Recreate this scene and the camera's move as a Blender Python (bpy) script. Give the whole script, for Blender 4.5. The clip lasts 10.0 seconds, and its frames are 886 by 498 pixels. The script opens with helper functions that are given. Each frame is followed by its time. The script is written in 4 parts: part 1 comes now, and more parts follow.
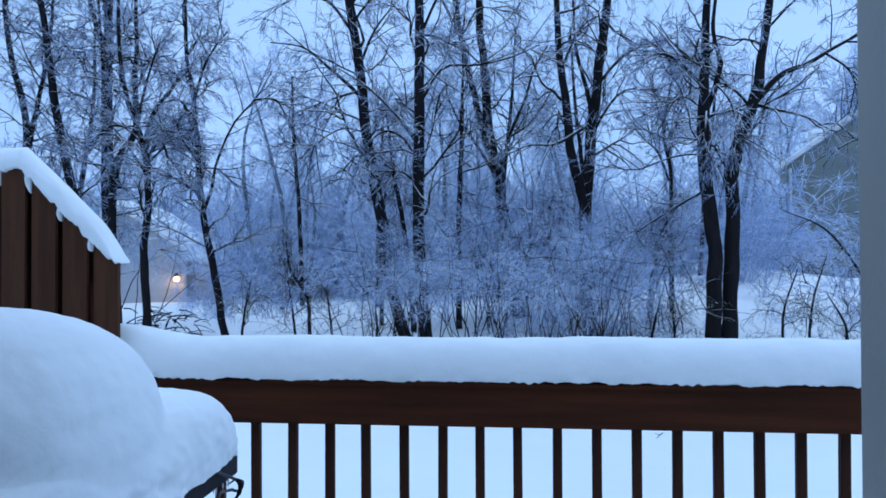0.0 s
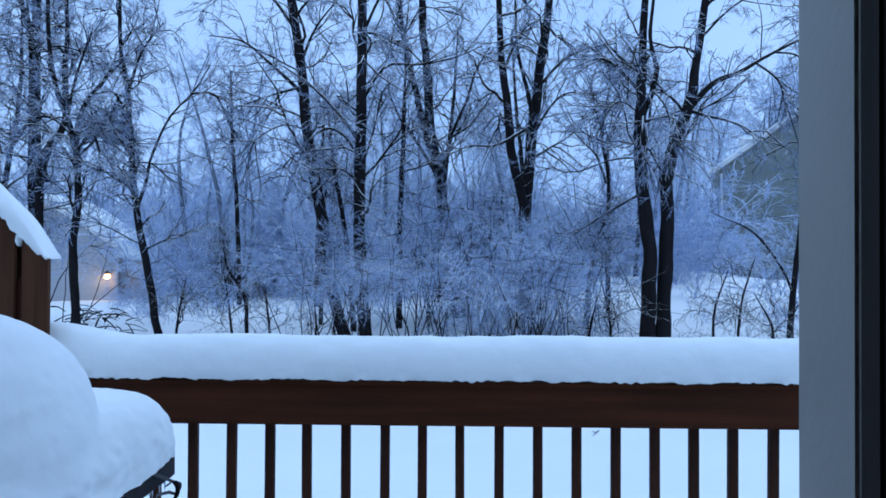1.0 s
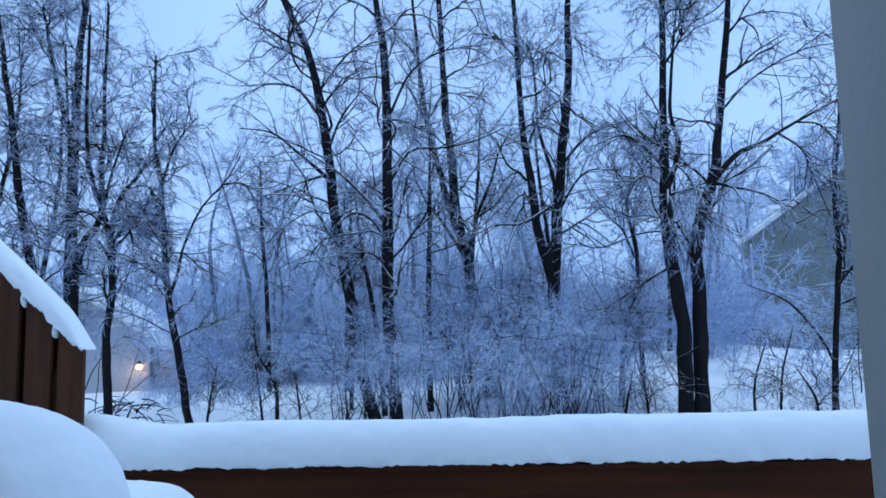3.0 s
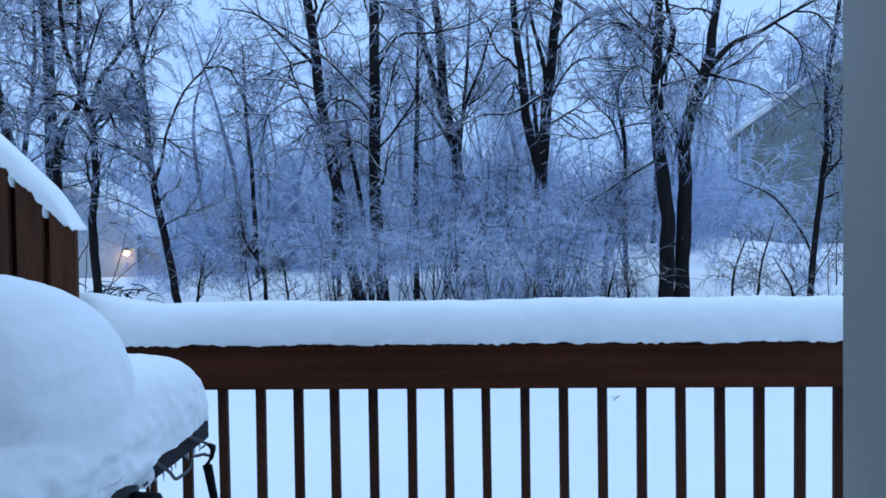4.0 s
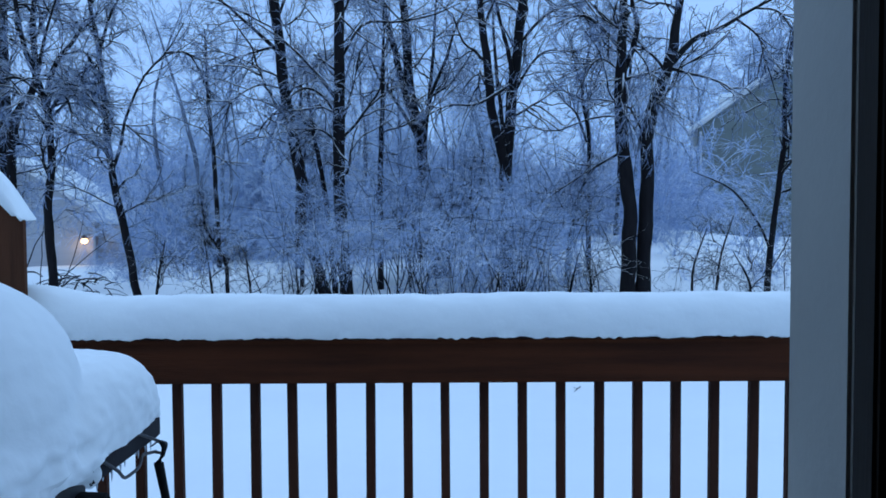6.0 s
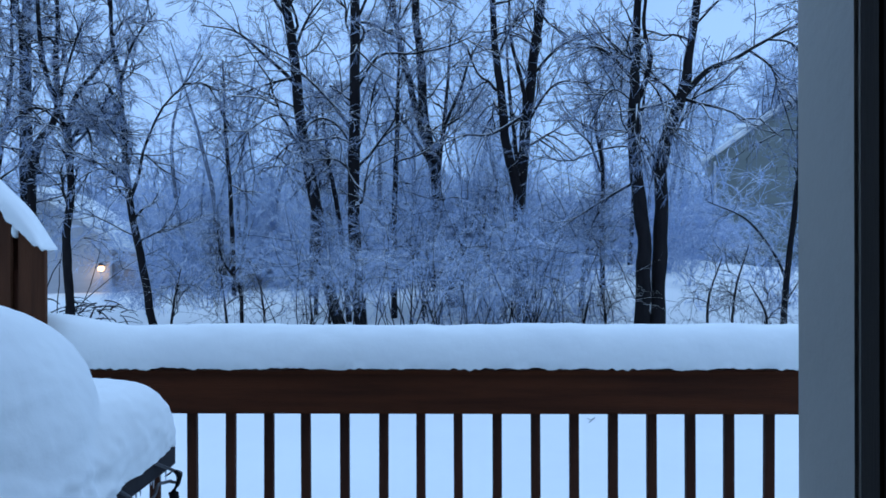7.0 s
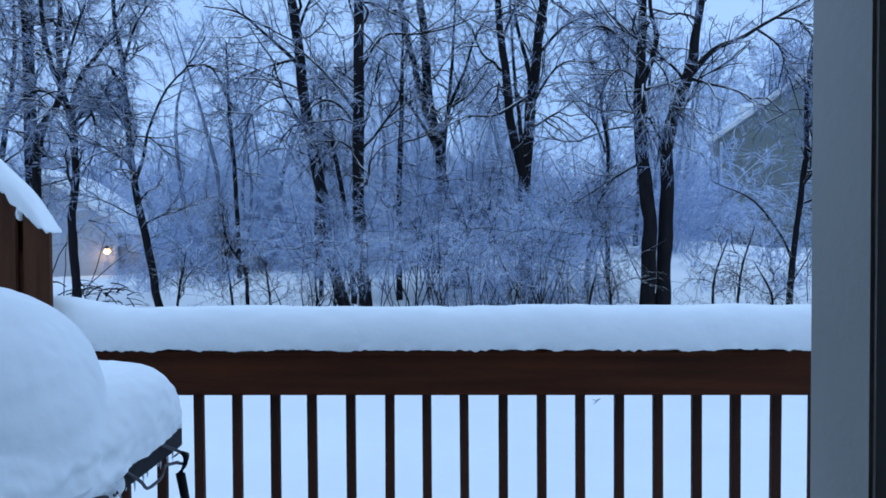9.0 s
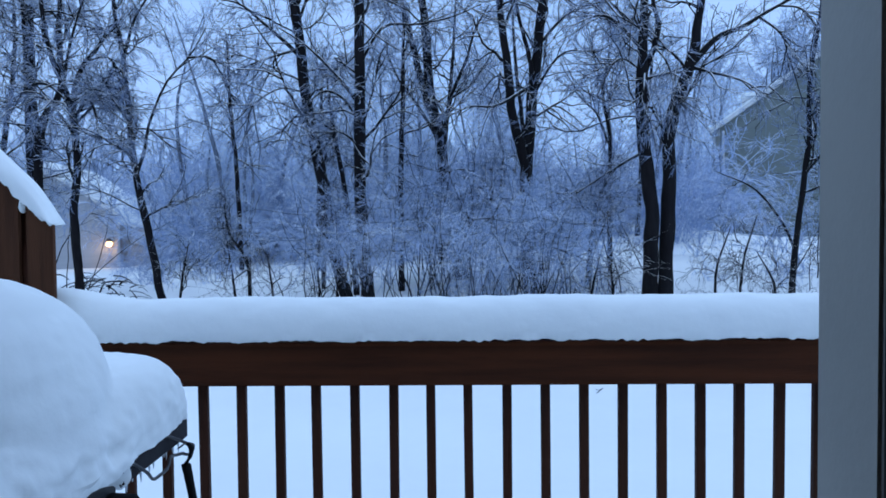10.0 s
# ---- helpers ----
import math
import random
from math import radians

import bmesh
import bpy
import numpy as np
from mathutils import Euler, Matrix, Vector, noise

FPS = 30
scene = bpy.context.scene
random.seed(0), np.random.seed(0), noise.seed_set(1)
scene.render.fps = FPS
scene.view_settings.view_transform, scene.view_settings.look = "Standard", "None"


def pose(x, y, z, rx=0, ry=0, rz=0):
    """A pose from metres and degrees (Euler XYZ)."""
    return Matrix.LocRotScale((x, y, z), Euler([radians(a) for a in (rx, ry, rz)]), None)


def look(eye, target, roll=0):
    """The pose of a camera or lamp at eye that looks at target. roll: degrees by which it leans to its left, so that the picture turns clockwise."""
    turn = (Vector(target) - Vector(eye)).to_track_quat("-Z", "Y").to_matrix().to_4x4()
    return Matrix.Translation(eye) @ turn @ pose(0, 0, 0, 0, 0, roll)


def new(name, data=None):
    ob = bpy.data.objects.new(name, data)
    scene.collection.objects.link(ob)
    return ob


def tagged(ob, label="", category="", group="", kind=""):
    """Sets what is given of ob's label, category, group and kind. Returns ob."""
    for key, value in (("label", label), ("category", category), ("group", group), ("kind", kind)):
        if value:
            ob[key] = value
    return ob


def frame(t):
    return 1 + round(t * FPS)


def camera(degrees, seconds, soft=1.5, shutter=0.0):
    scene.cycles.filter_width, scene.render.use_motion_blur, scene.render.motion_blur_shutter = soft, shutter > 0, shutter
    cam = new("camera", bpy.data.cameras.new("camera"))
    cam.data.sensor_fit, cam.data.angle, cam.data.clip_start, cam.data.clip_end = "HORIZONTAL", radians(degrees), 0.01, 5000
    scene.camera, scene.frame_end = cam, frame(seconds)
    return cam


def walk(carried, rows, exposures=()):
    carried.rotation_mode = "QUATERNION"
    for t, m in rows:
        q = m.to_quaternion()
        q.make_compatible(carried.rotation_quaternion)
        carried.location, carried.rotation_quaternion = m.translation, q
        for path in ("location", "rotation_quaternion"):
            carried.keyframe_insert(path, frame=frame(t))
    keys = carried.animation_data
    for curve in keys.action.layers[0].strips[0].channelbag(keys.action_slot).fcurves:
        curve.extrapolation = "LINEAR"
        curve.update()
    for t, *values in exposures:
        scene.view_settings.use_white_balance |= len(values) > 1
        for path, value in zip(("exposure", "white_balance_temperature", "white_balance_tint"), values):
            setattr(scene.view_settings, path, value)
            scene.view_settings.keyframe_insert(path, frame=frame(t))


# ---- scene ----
cam = camera(60.8, 10.0, soft=1.7)
PATH = [
    (0, (0.115, -0.425, 1.441), (-0.091, 1.564, 1.469), -0.2),
    (0.5, (0.112, -0.415, 1.437), (-0.023, 1.58, 1.486), 0.1),
    (1, (0.1, -0.423, 1.438), (0.052, 1.577, 1.465), 0.3),
    (1.5, (0.086, -0.414, 1.446), (-0.004, 1.581, 1.562), -1.0),
    (2, (0.087, -0.408, 1.458), (-0.04, 1.577, 1.662), -1.8),
    (2.2, (0.087, -0.41, 1.455), (-0.042, 1.572, 1.695), -2.1),
    (3.3, (0.083, -0.405, 1.426), (-0.026, 1.58, 1.666), -1.1),
    (3.5, (0.082, -0.404, 1.422), (-0.018, 1.583, 1.627), -1.0),
    (4, (0.072, -0.424, 1.412), (-0.017, 1.573, 1.363), -0.8),
    (4.5, (0.075, -0.43, 1.415), (0.001, 1.558, 1.212), -0.4),
    (5, (0.083, -0.413, 1.402), (-0.016, 1.57, 1.164), -0.8),
    (5.5, (0.083, -0.407, 1.421), (-0.015, 1.587, 1.292), -0.7),
    (6, (0.09, -0.406, 1.424), (0.093, 1.592, 1.348), -0.3),
    (6.2, (0.086, -0.398, 1.432), (0.072, 1.602, 1.396), 0.1),
    (7.3, (0.091, -0.436, 1.435), (0.048, 1.563, 1.442), -0.3),
    (7.5, (0.08, -0.419, 1.437), (0.027, 1.58, 1.45), -0.4),
    (8, (0.079, -0.419, 1.427), (0.002, 1.579, 1.384), -0.2),
    (8.5, (0.084, -0.423, 1.436), (0.031, 1.576, 1.402), -0.3),
    (9, (0.088, -0.415, 1.431), (0.042, 1.584, 1.383), -0.3),
    (9.5, (0.082, -0.416, 1.43), (0.028, 1.582, 1.356), 0.1),
    (10, (0.083, -0.413, 1.429), (0.032, 1.585, 1.357), -0.6),
]
walk(cam, [(t, look(eye, goal, lean)) for t, eye, goal, lean in PATH],
     exposures=((0, 0.03, 6450, 10), (2.2, 0.0, 6400, 10), (4.0, 0.08, 6550, 10), (4.5, -0.06, 6500, 10), (5.0, -0.14, 6450, 9), (5.5, -0.17, 6350, 8),
                (6.2, -0.18, 6200, 7), (7.3, -0.09, 6380, 9), (8.5, -0.06, 6550, 10), (10, -0.05, 6650, 11)))

# ---- light ----
world = bpy.data.worlds.new("overcast_dusk")
scene.world = world
world.use_nodes = True
wn, wl = world.node_tree.nodes, world.node_tree.links
wn.clear()
w_out, w_bg = wn.new("ShaderNodeOutputWorld"), wn.new("ShaderNodeBackground")
sky = wn.new("ShaderNodeTexSky")
sky.sky_type, sky.sun_disc = "NISHITA", False
sky.sun_elevation, sky.sun_rotation = radians(12), radians(200)
sky.air_density, sky.dust_density, sky.ozone_density = 1.0, 1.0, 4.0
w_co, w_no, w_ramp = wn.new("ShaderNodeTexCoord"), wn.new("ShaderNodeTexNoise"), wn.new("ShaderNodeValToRGB")
w_no.inputs["Scale"].default_value, w_no.inputs["Detail"].default_value = 2.2, 4.0
w_ramp.color_ramp.elements[0].position, w_ramp.color_ramp.elements[0].color = 0.3, (3.64, 6.4, 11.8, 1)
w_ramp.color_ramp.elements[1].position, w_ramp.color_ramp.elements[1].color = 0.75, (4.98, 8.0, 13.4, 1)
w_mix = wn.new("ShaderNodeMix")
w_mix.data_type = "RGBA"
w_mix.inputs[0].default_value = 0.88
wl.new(w_co.outputs["Generated"], w_no.inputs["Vector"])
wl.new(w_no.outputs["Fac"], w_ramp.inputs["Fac"])
wl.new(sky.outputs[0], w_mix.inputs[6])
wl.new(w_ramp.outputs[0], w_mix.inputs[7])
wl.new(w_mix.outputs[2], w_bg.inputs["Color"])
w_bg.inputs["Strength"].default_value = 0.101
wl.new(w_bg.outputs[0], w_out.inputs["Surface"])

sun = new("sun", bpy.data.lights.new("sun", "SUN"))
sun.data.energy, sun.data.angle, sun.data.color = 0.76, radians(60), (0.6, 0.77, 1.0)
sun.matrix_world = look((0, 0, 30), (-8, 4, 0))


# ---- materials ----
def material(name, base, dark, scale, rough=0.6, bump=0.3, bump_scale=60.0, stretch=(1, 1, 1), metal=0.0, snow=0.0, vary=0.0, gloss=0.5):
    """Two-scale mottled surface; snow: how much lies on faces that look up."""
    m = bpy.data.materials.new(name)
    m.use_nodes = True
    n, l = m.node_tree.nodes, m.node_tree.links
    b = n["Principled BSDF"]
    b.inputs["Specular IOR Level"].default_value = gloss
    b.inputs["Roughness"].default_value, b.inputs["Metallic"].default_value = rough, metal
    co, mp = n.new("ShaderNodeTexCoord"), n.new("ShaderNodeMapping")
    mp.inputs["Scale"].default_value = stretch
    l.new(co.outputs["Object"], mp.inputs["Vector"])
    n1, n2 = n.new("ShaderNodeTexNoise"), n.new("ShaderNodeTexNoise")
    n1.inputs["Scale"].default_value, n1.inputs["Detail"].default_value = scale, 5
    n2.inputs["Scale"].default_value, n2.inputs["Detail"].default_value = bump_scale, 3
    ad = n.new("ShaderNodeMath")
    ad.operation = "MULTIPLY_ADD"
    ad.inputs[1].default_value, ad.inputs[2].default_value = 0.45, 0.28
    mx = n.new("ShaderNodeMix")
    mx.data_type, mx.clamp_factor = "RGBA", True
    mx.inputs[6].default_value, mx.inputs[7].default_value = (*dark, 1), (*base, 1)
    sm = n.new("ShaderNodeMath")
    sm.operation = "ADD"
    l.new(mp.outputs[0], n1.inputs["Vector"])
    l.new(mp.outputs[0], n2.inputs["Vector"])
    l.new(n2.outputs["Fac"], ad.inputs[0])
    rg = n.new("ShaderNodeMapRange")
    rg.inputs[1].default_value, rg.inputs[2].default_value, rg.inputs[3].default_value, rg.inputs[4].default_value = 0.3, 0.7, -0.3, 0.6
    l.new(n1.outputs["Fac"], rg.inputs[0])
    l.new(rg.outputs[0], sm.inputs[0])
    l.new(ad.outputs[0], sm.inputs[1])
    l.new(sm.outputs[0], mx.inputs[0])
    colour = mx.outputs[2]
    if vary:
        oi, hs, vr = n.new("ShaderNodeObjectInfo"), n.new("ShaderNodeHueSaturation"), n.new("ShaderNodeMapRange")
        vr.inputs[3].default_value, vr.inputs[4].default_value = 1 - vary, 1 + vary
        l.new(oi.outputs["Random"], vr.inputs[0])
        l.new(vr.outputs[0], hs.inputs["Value"])
        l.new(colour, hs.inputs["Color"])
        colour = hs.outputs[0]
    if snow:
        ge, sx, sr, s2 = n.new("ShaderNodeNewGeometry"), n.new("ShaderNodeSeparateXYZ"), n.new("ShaderNodeMapRange"), n.new("ShaderNodeMix")
        s2.data_type = "RGBA"
        s2.inputs[7].default_value = (0.86, 0.88, 0.9, 1)
        l.new(ge.outputs["Normal"], sx.inputs[0])
        sa = n.new("ShaderNodeMath")
        sa.operation = "MULTIPLY_ADD"
        sa.inputs[1].default_value = 1.0
        l.new(n1.outputs["Fac"], sa.inputs[0])
        l.new(sx.outputs["Z"], sa.inputs[2])
        sr.inputs[1].default_value, sr.inputs[2].default_value = 1.35 - snow, 1.6 - snow
        l.new(sa.outputs[0], sr.inputs[0])
        l.new(sr.outputs[0], s2.inputs[0])
        l.new(colour, s2.inputs[6])
        colour = s2.outputs[2]
    l.new(colour, b.inputs["Base Color"])
    bp = n.new("ShaderNodeBump")
    bp.inputs["Strength"].default_value, bp.inputs["Distance"].default_value = bump, 0.01
    l.new(n2.outputs["Fac"], bp.inputs["Height"])
    l.new(bp.outputs[0], b.inputs["Normal"])
    return m


SNOW = material("snow", (0.92, 0.945, 0.93), (0.87, 0.895, 0.89), 4, 0.75, 0.12, 38)
SNOW_FIELD = material("snow_field", (0.95, 0.955, 0.925), (0.90, 0.905, 0.885), 0.6, 0.8, 0.4, 6)
CEDAR = material("stained_cedar", (0.088, 0.024, 0.008), (0.038, 0.011, 0.0045), 3.0, 0.8, 0.35, 30, (0.6, 9, 9), vary=0.12, gloss=0.15)
CEDAR_UP = material("stained_cedar_upright", (0.066, 0.022, 0.011), (0.026, 0.010, 0.006), 3.0, 0.8, 0.35, 30, (9, 9, 0.6), vary=0.18, gloss=0.15)
# Upright cedar again, brightened: the light on the screen is put into its colour.
SCREEN_BOARD = material("brightened_screen_cedar", (0.095, 0.036, 0.017), (0.045, 0.017, 0.009), 3.0, 0.8, 0.35, 30, (9, 9, 0.6), vary=0.15, gloss=0.15)
BARK = material("wet_bark", (0.017, 0.015, 0.016), (0.007, 0.006, 0.007), 3.0, 0.9, 0.8, 25, (3, 3, 0.7), snow=0.1, gloss=0.1)
LIMB = material("frosted_limb", (0.024, 0.023, 0.024), (0.010, 0.009, 0.010), 1.5, 0.9, 0.2, 15, snow=0.38, gloss=0.1)
# Far limbs: frost plus aerial haze, mixed into the base as paler blue.
FAR_LIMB = material("frost_and_haze_far_limb", (0.19, 0.22, 0.28), (0.09, 0.105, 0.14), 0.8, 0.9, 0.1, 10, snow=0.35, gloss=0.1)
# Crown twigs: the blue tint on top of the frost imitates haze.
TWIG = material("frost_and_haze_twig", (0.30, 0.38, 0.55), (0.11, 0.142, 0.21), 1.1, 0.9, 0.1, 20, snow=0.42, gloss=0.1)
# Thicket and brush: frosted too, with more of the haze blue painted in.
THICKET = material("frost_and_haze_thicket", (0.43, 0.555, 0.80), (0.22, 0.30, 0.46), 0.5, 0.9, 0.1, 10, snow=0.40, gloss=0.1)
BRUSH = material("frost_and_haze_brush", (0.43, 0.55, 0.78), (0.20, 0.265, 0.40), 0.9, 0.9, 0.1, 10, snow=0.34, gloss=0.1)
# Far twigs: frost colour lifted and blued to stand for haze over distance.
FAR_TWIG = material("frost_and_haze_far_twig", (0.60, 0.72, 0.90), (0.38, 0.475, 0.64), 0.3, 0.9, 0.1, 10, snow=0.42, gloss=0.1)
ENAMEL = material("black_enamel", (0.014, 0.014, 0.016), (0.009, 0.009, 0.010), 8, 0.6, 0.05, 80, gloss=0.25)
SHELF = material("dark_grey_shelf", (0.03, 0.028, 0.033), (0.018, 0.017, 0.02), 8, 0.75, 0.1, 60, gloss=0.15)
PAINT = material("white_door_paint", (0.50, 0.465, 0.40), (0.43, 0.40, 0.345), 4, 0.5, 0.08, 70)
VINYL = material("sage_siding", (0.18, 0.205, 0.188), (0.145, 0.165, 0.152), 1.2, 0.6, 0.15, 12, (0.3, 0.3, 3))
TRIM = material("white_trim", (0.75, 0.75, 0.74), (0.65, 0.65, 0.64), 3, 0.5, 0.1, 30)
GREY_SIDING = material("grey_siding", (0.42, 0.44, 0.47), (0.34, 0.36, 0.39), 1.2, 0.6, 0.15, 12, (0.3, 0.3, 3))
ROOM = material("room_paint", (0.35, 0.32, 0.28), (0.3, 0.27, 0.24), 3, 0.7, 0.1, 40)
BOARD_FLOOR = material("room_floor", (0.22, 0.13, 0.07), (0.14, 0.08, 0.045), 4, 0.4, 0.1, 40, (1, 8, 1))
ICE = material("ice", (0.72, 0.78, 0.84), (0.6, 0.67, 0.75), 20, 0.12, 0.1, 60)
KNOB = material("matte_black_plastic", (0.010, 0.010, 0.011), (0.006, 0.006, 0.007), 10, 0.8, 0.05, 80, gloss=0.12)
DARK_WIRE = material("dark_wire", (0.10, 0.10, 0.105), (0.06, 0.06, 0.065), 12, 0.45, 0.05, 80, metal=0.6)
PANEL = material("brushed_panel", (0.045, 0.045, 0.05), (0.025, 0.025, 0.028), 6, 0.6, 0.05, 80, (1, 0.2, 6), metal=0.3)
DARK_TRIM = material("dark_casing", (0.05, 0.042, 0.036), (0.034, 0.028, 0.024), 4, 0.8, 0.1, 40, (8, 8, 0.6), gloss=0.1)
LAMP = bpy.data.materials.new("lamp_glow")
LAMP.use_nodes = True
LAMP.node_tree.nodes["Principled BSDF"].inputs["Emission Color"].default_value = (1.0, 0.55, 0.21, 1)
LAMP.node_tree.nodes["Principled BSDF"].inputs["Emission Strength"].default_value = 6.0


# ---- builders ----
def mesh_object(name, bm, mat, smooth=False):
    me = bpy.data.meshes.new(name)
    bm.to_mesh(me)
    bm.free()
    me.materials.append(mat)
    if smooth:
        me.shade_smooth()
    return new(name, me)


def part(name, bm, mat, parent, label="", smooth=False):
    ob = mesh_object(name, bm, mat, smooth)
    ob.parent = parent
    return tagged(ob, label)


def thing(name, label, category, group="", kind="", at=(0, 0, 0)):
    ob = new(name)
    ob.location = at
    ob.empty_display_size = 0.1
    return tagged(ob, label, category, group, kind)


def box(x0, y0, z0, x1, y1, z1, bevel=0.0, bm=None):
    bm = bm or bmesh.new()
    made = bmesh.ops.create_cube(bm, size=1, matrix=Matrix.Translation(((x0 + x1) / 2, (y0 + y1) / 2, (z0 + z1) / 2)) @ Matrix.Diagonal((x1 - x0, y1 - y0, z1 - z0, 1)))
    if bevel:
        edges = list({e for v in made["verts"] for e in v.link_edges})
        bmesh.ops.bevel(bm, geom=edges, offset=bevel, segments=2, affect="EDGES")
    return bm


def prism(corners, y0, y1):
    """A solid with the outline corners (x, z), from y0 to y1."""
    bm = bmesh.new()
    f = [bm.verts.new((x, y0, z)) for x, z in corners]
    b = [bm.verts.new((x, y1, z)) for x, z in corners]
    bm.faces.new(f)
    bm.faces.new(b[::-1])
    for i in range(len(f)):
        j = (i + 1) % len(f)
        bm.faces.new((f[i], b[i], b[j], f[j]))
    bmesh.ops.recalc_face_normals(bm, faces=bm.faces)
    return bm


class Tubes:
    """Gathers tapered tubes for one mesh."""

    def __init__(self):
        self.v, self.f = [], []

    def add(self, pts, radii, sides):
        d = pts[-1] - pts[0]
        u = d.cross(Vector((0.31, 0.95, 0.05)) if abs(d.y) < 0.9 * d.length else Vector((1, 0, 0)))
        u.normalize()
        w = d.cross(u).normalized()
        ring = [(math.cos(2 * math.pi * k / sides), math.sin(2 * math.pi * k / sides)) for k in range(sides)]
        start, v, f = len(self.v), self.v, self.f
        for p, r in zip(pts, radii):
            for c, s in ring:
                v.append((p.x + r * (u.x * c + w.x * s), p.y + r * (u.y * c + w.y * s), p.z + r * (u.z * c + w.z * s)))
        for i in range(len(pts) - 1):
            a = start + i * sides
            for k in range(sides):
                j = (k + 1) % sides
                f.append((a + k, a + j, a + sides + j, a + sides + k))

    def arrays(self):
        return np.array(self.v, np.float32), np.array(self.f, np.int32)

    def mesh(self, name, mat):
        return quad_mesh(name, *self.arrays(), mat)


def quad_mesh(name, verts, faces, mat):
    me = bpy.data.meshes.new(name)
    me.vertices.add(len(verts))
    me.vertices.foreach_set("co", verts.ravel())
    me.loops.add(len(faces) * 4)
    me.loops.foreach_set("vertex_index", faces.ravel())
    me.polygons.add(len(faces))
    me.polygons.foreach_set("loop_start", np.arange(0, len(faces) * 4, 4, dtype=np.int32))
    me.update(calc_edges=True)
    me.materials.append(mat)
    me.shade_smooth()
    return me


def hashed(*p):
    return noise.noise(Vector(p))


def curve_points(ctrl, n):
    """A smooth line of n points through the control points."""
    c = [Vector(p) for p in ctrl]
    c = [2 * c[0] - c[1]] + c + [2 * c[-1] - c[-2]]
    out, spans = [], len(c) - 3
    for i in range(n):
        s = min(i / (n - 1) * spans, spans - 1e-6)
        k, t = int(s), s - int(s)
        p0, p1, p2, p3 = c[k:k + 4]
        out.append(0.5 * (2 * p1 + (p2 - p0) * t + (2 * p0 - 5 * p1 + 4 * p2 - p3) * t * t + (3 * p1 - p0 - 3 * p2 + p3) * t ** 3))
    return out


def shoot(rng, p, d, length, n, wander, lift):
    """A wandering line: lift bends it up (positive) or lets it hang."""
    pts, d = [p.copy()], d.normalized()
    for _ in range(n):
        d = (d + Vector((rng.gauss(0, wander), rng.gauss(0, wander), rng.gauss(0, wander) + lift))).normalized()
        p = p + d * (length / n)
        pts.append(p.copy())
    return pts


def aside(rng, along, spread):
    """A direction at about the angle spread from along, to a random side."""
    u = along.cross(Vector((rng.gauss(0, 1), rng.gauss(0, 1), rng.gauss(0, 1)))).normalized()
    return (along.normalized() * math.cos(spread) + u * math.sin(spread)).normalized()


def clothe(rng, twigs, pts, size, thick, count, fine, spread=0.9, droop=-0.2, segs=3, tips=1, shoots=None):
    """Frosted twigs along a limb, on side shoots that may belong to another mesh."""
    n = len(pts) - 1
    for i in range(count):
        s = (0.2 + 0.8 * (i + rng.random()) / count) * n
        k = min(int(s), n - 1)
        p = pts[k].lerp(pts[k + 1], s - k)
        along = pts[k + 1] - pts[k]
        length = size * rng.uniform(0.5, 1.15) * (1.1 - 0.5 * s / n)
        sub = shoot(rng, p, aside(rng, along, rng.uniform(0.5, spread + 0.3)), length, segs, 0.32, droop * 0.6)
        (shoots or twigs).add(sub, [thick * (0.8 if shoots else 1.0) * (1 - 0.65 * q / segs) for q in range(segs + 1)], 3)
        for j in range(fine):
            q = rng.uniform(0.15, 1.0) * segs
            m = min(int(q), segs - 1)
            o = sub[m].lerp(sub[m + 1], q - m)
            tw = shoot(rng, o, aside(rng, sub[m + 1] - sub[m], rng.uniform(0.3, 0.8)), length * rng.uniform(0.25, 0.6), tips, 0.2, droop)
            twigs.add(tw, [thick * (0.62 - 0.3 * q / tips) for q in range(tips + 1)], 3)


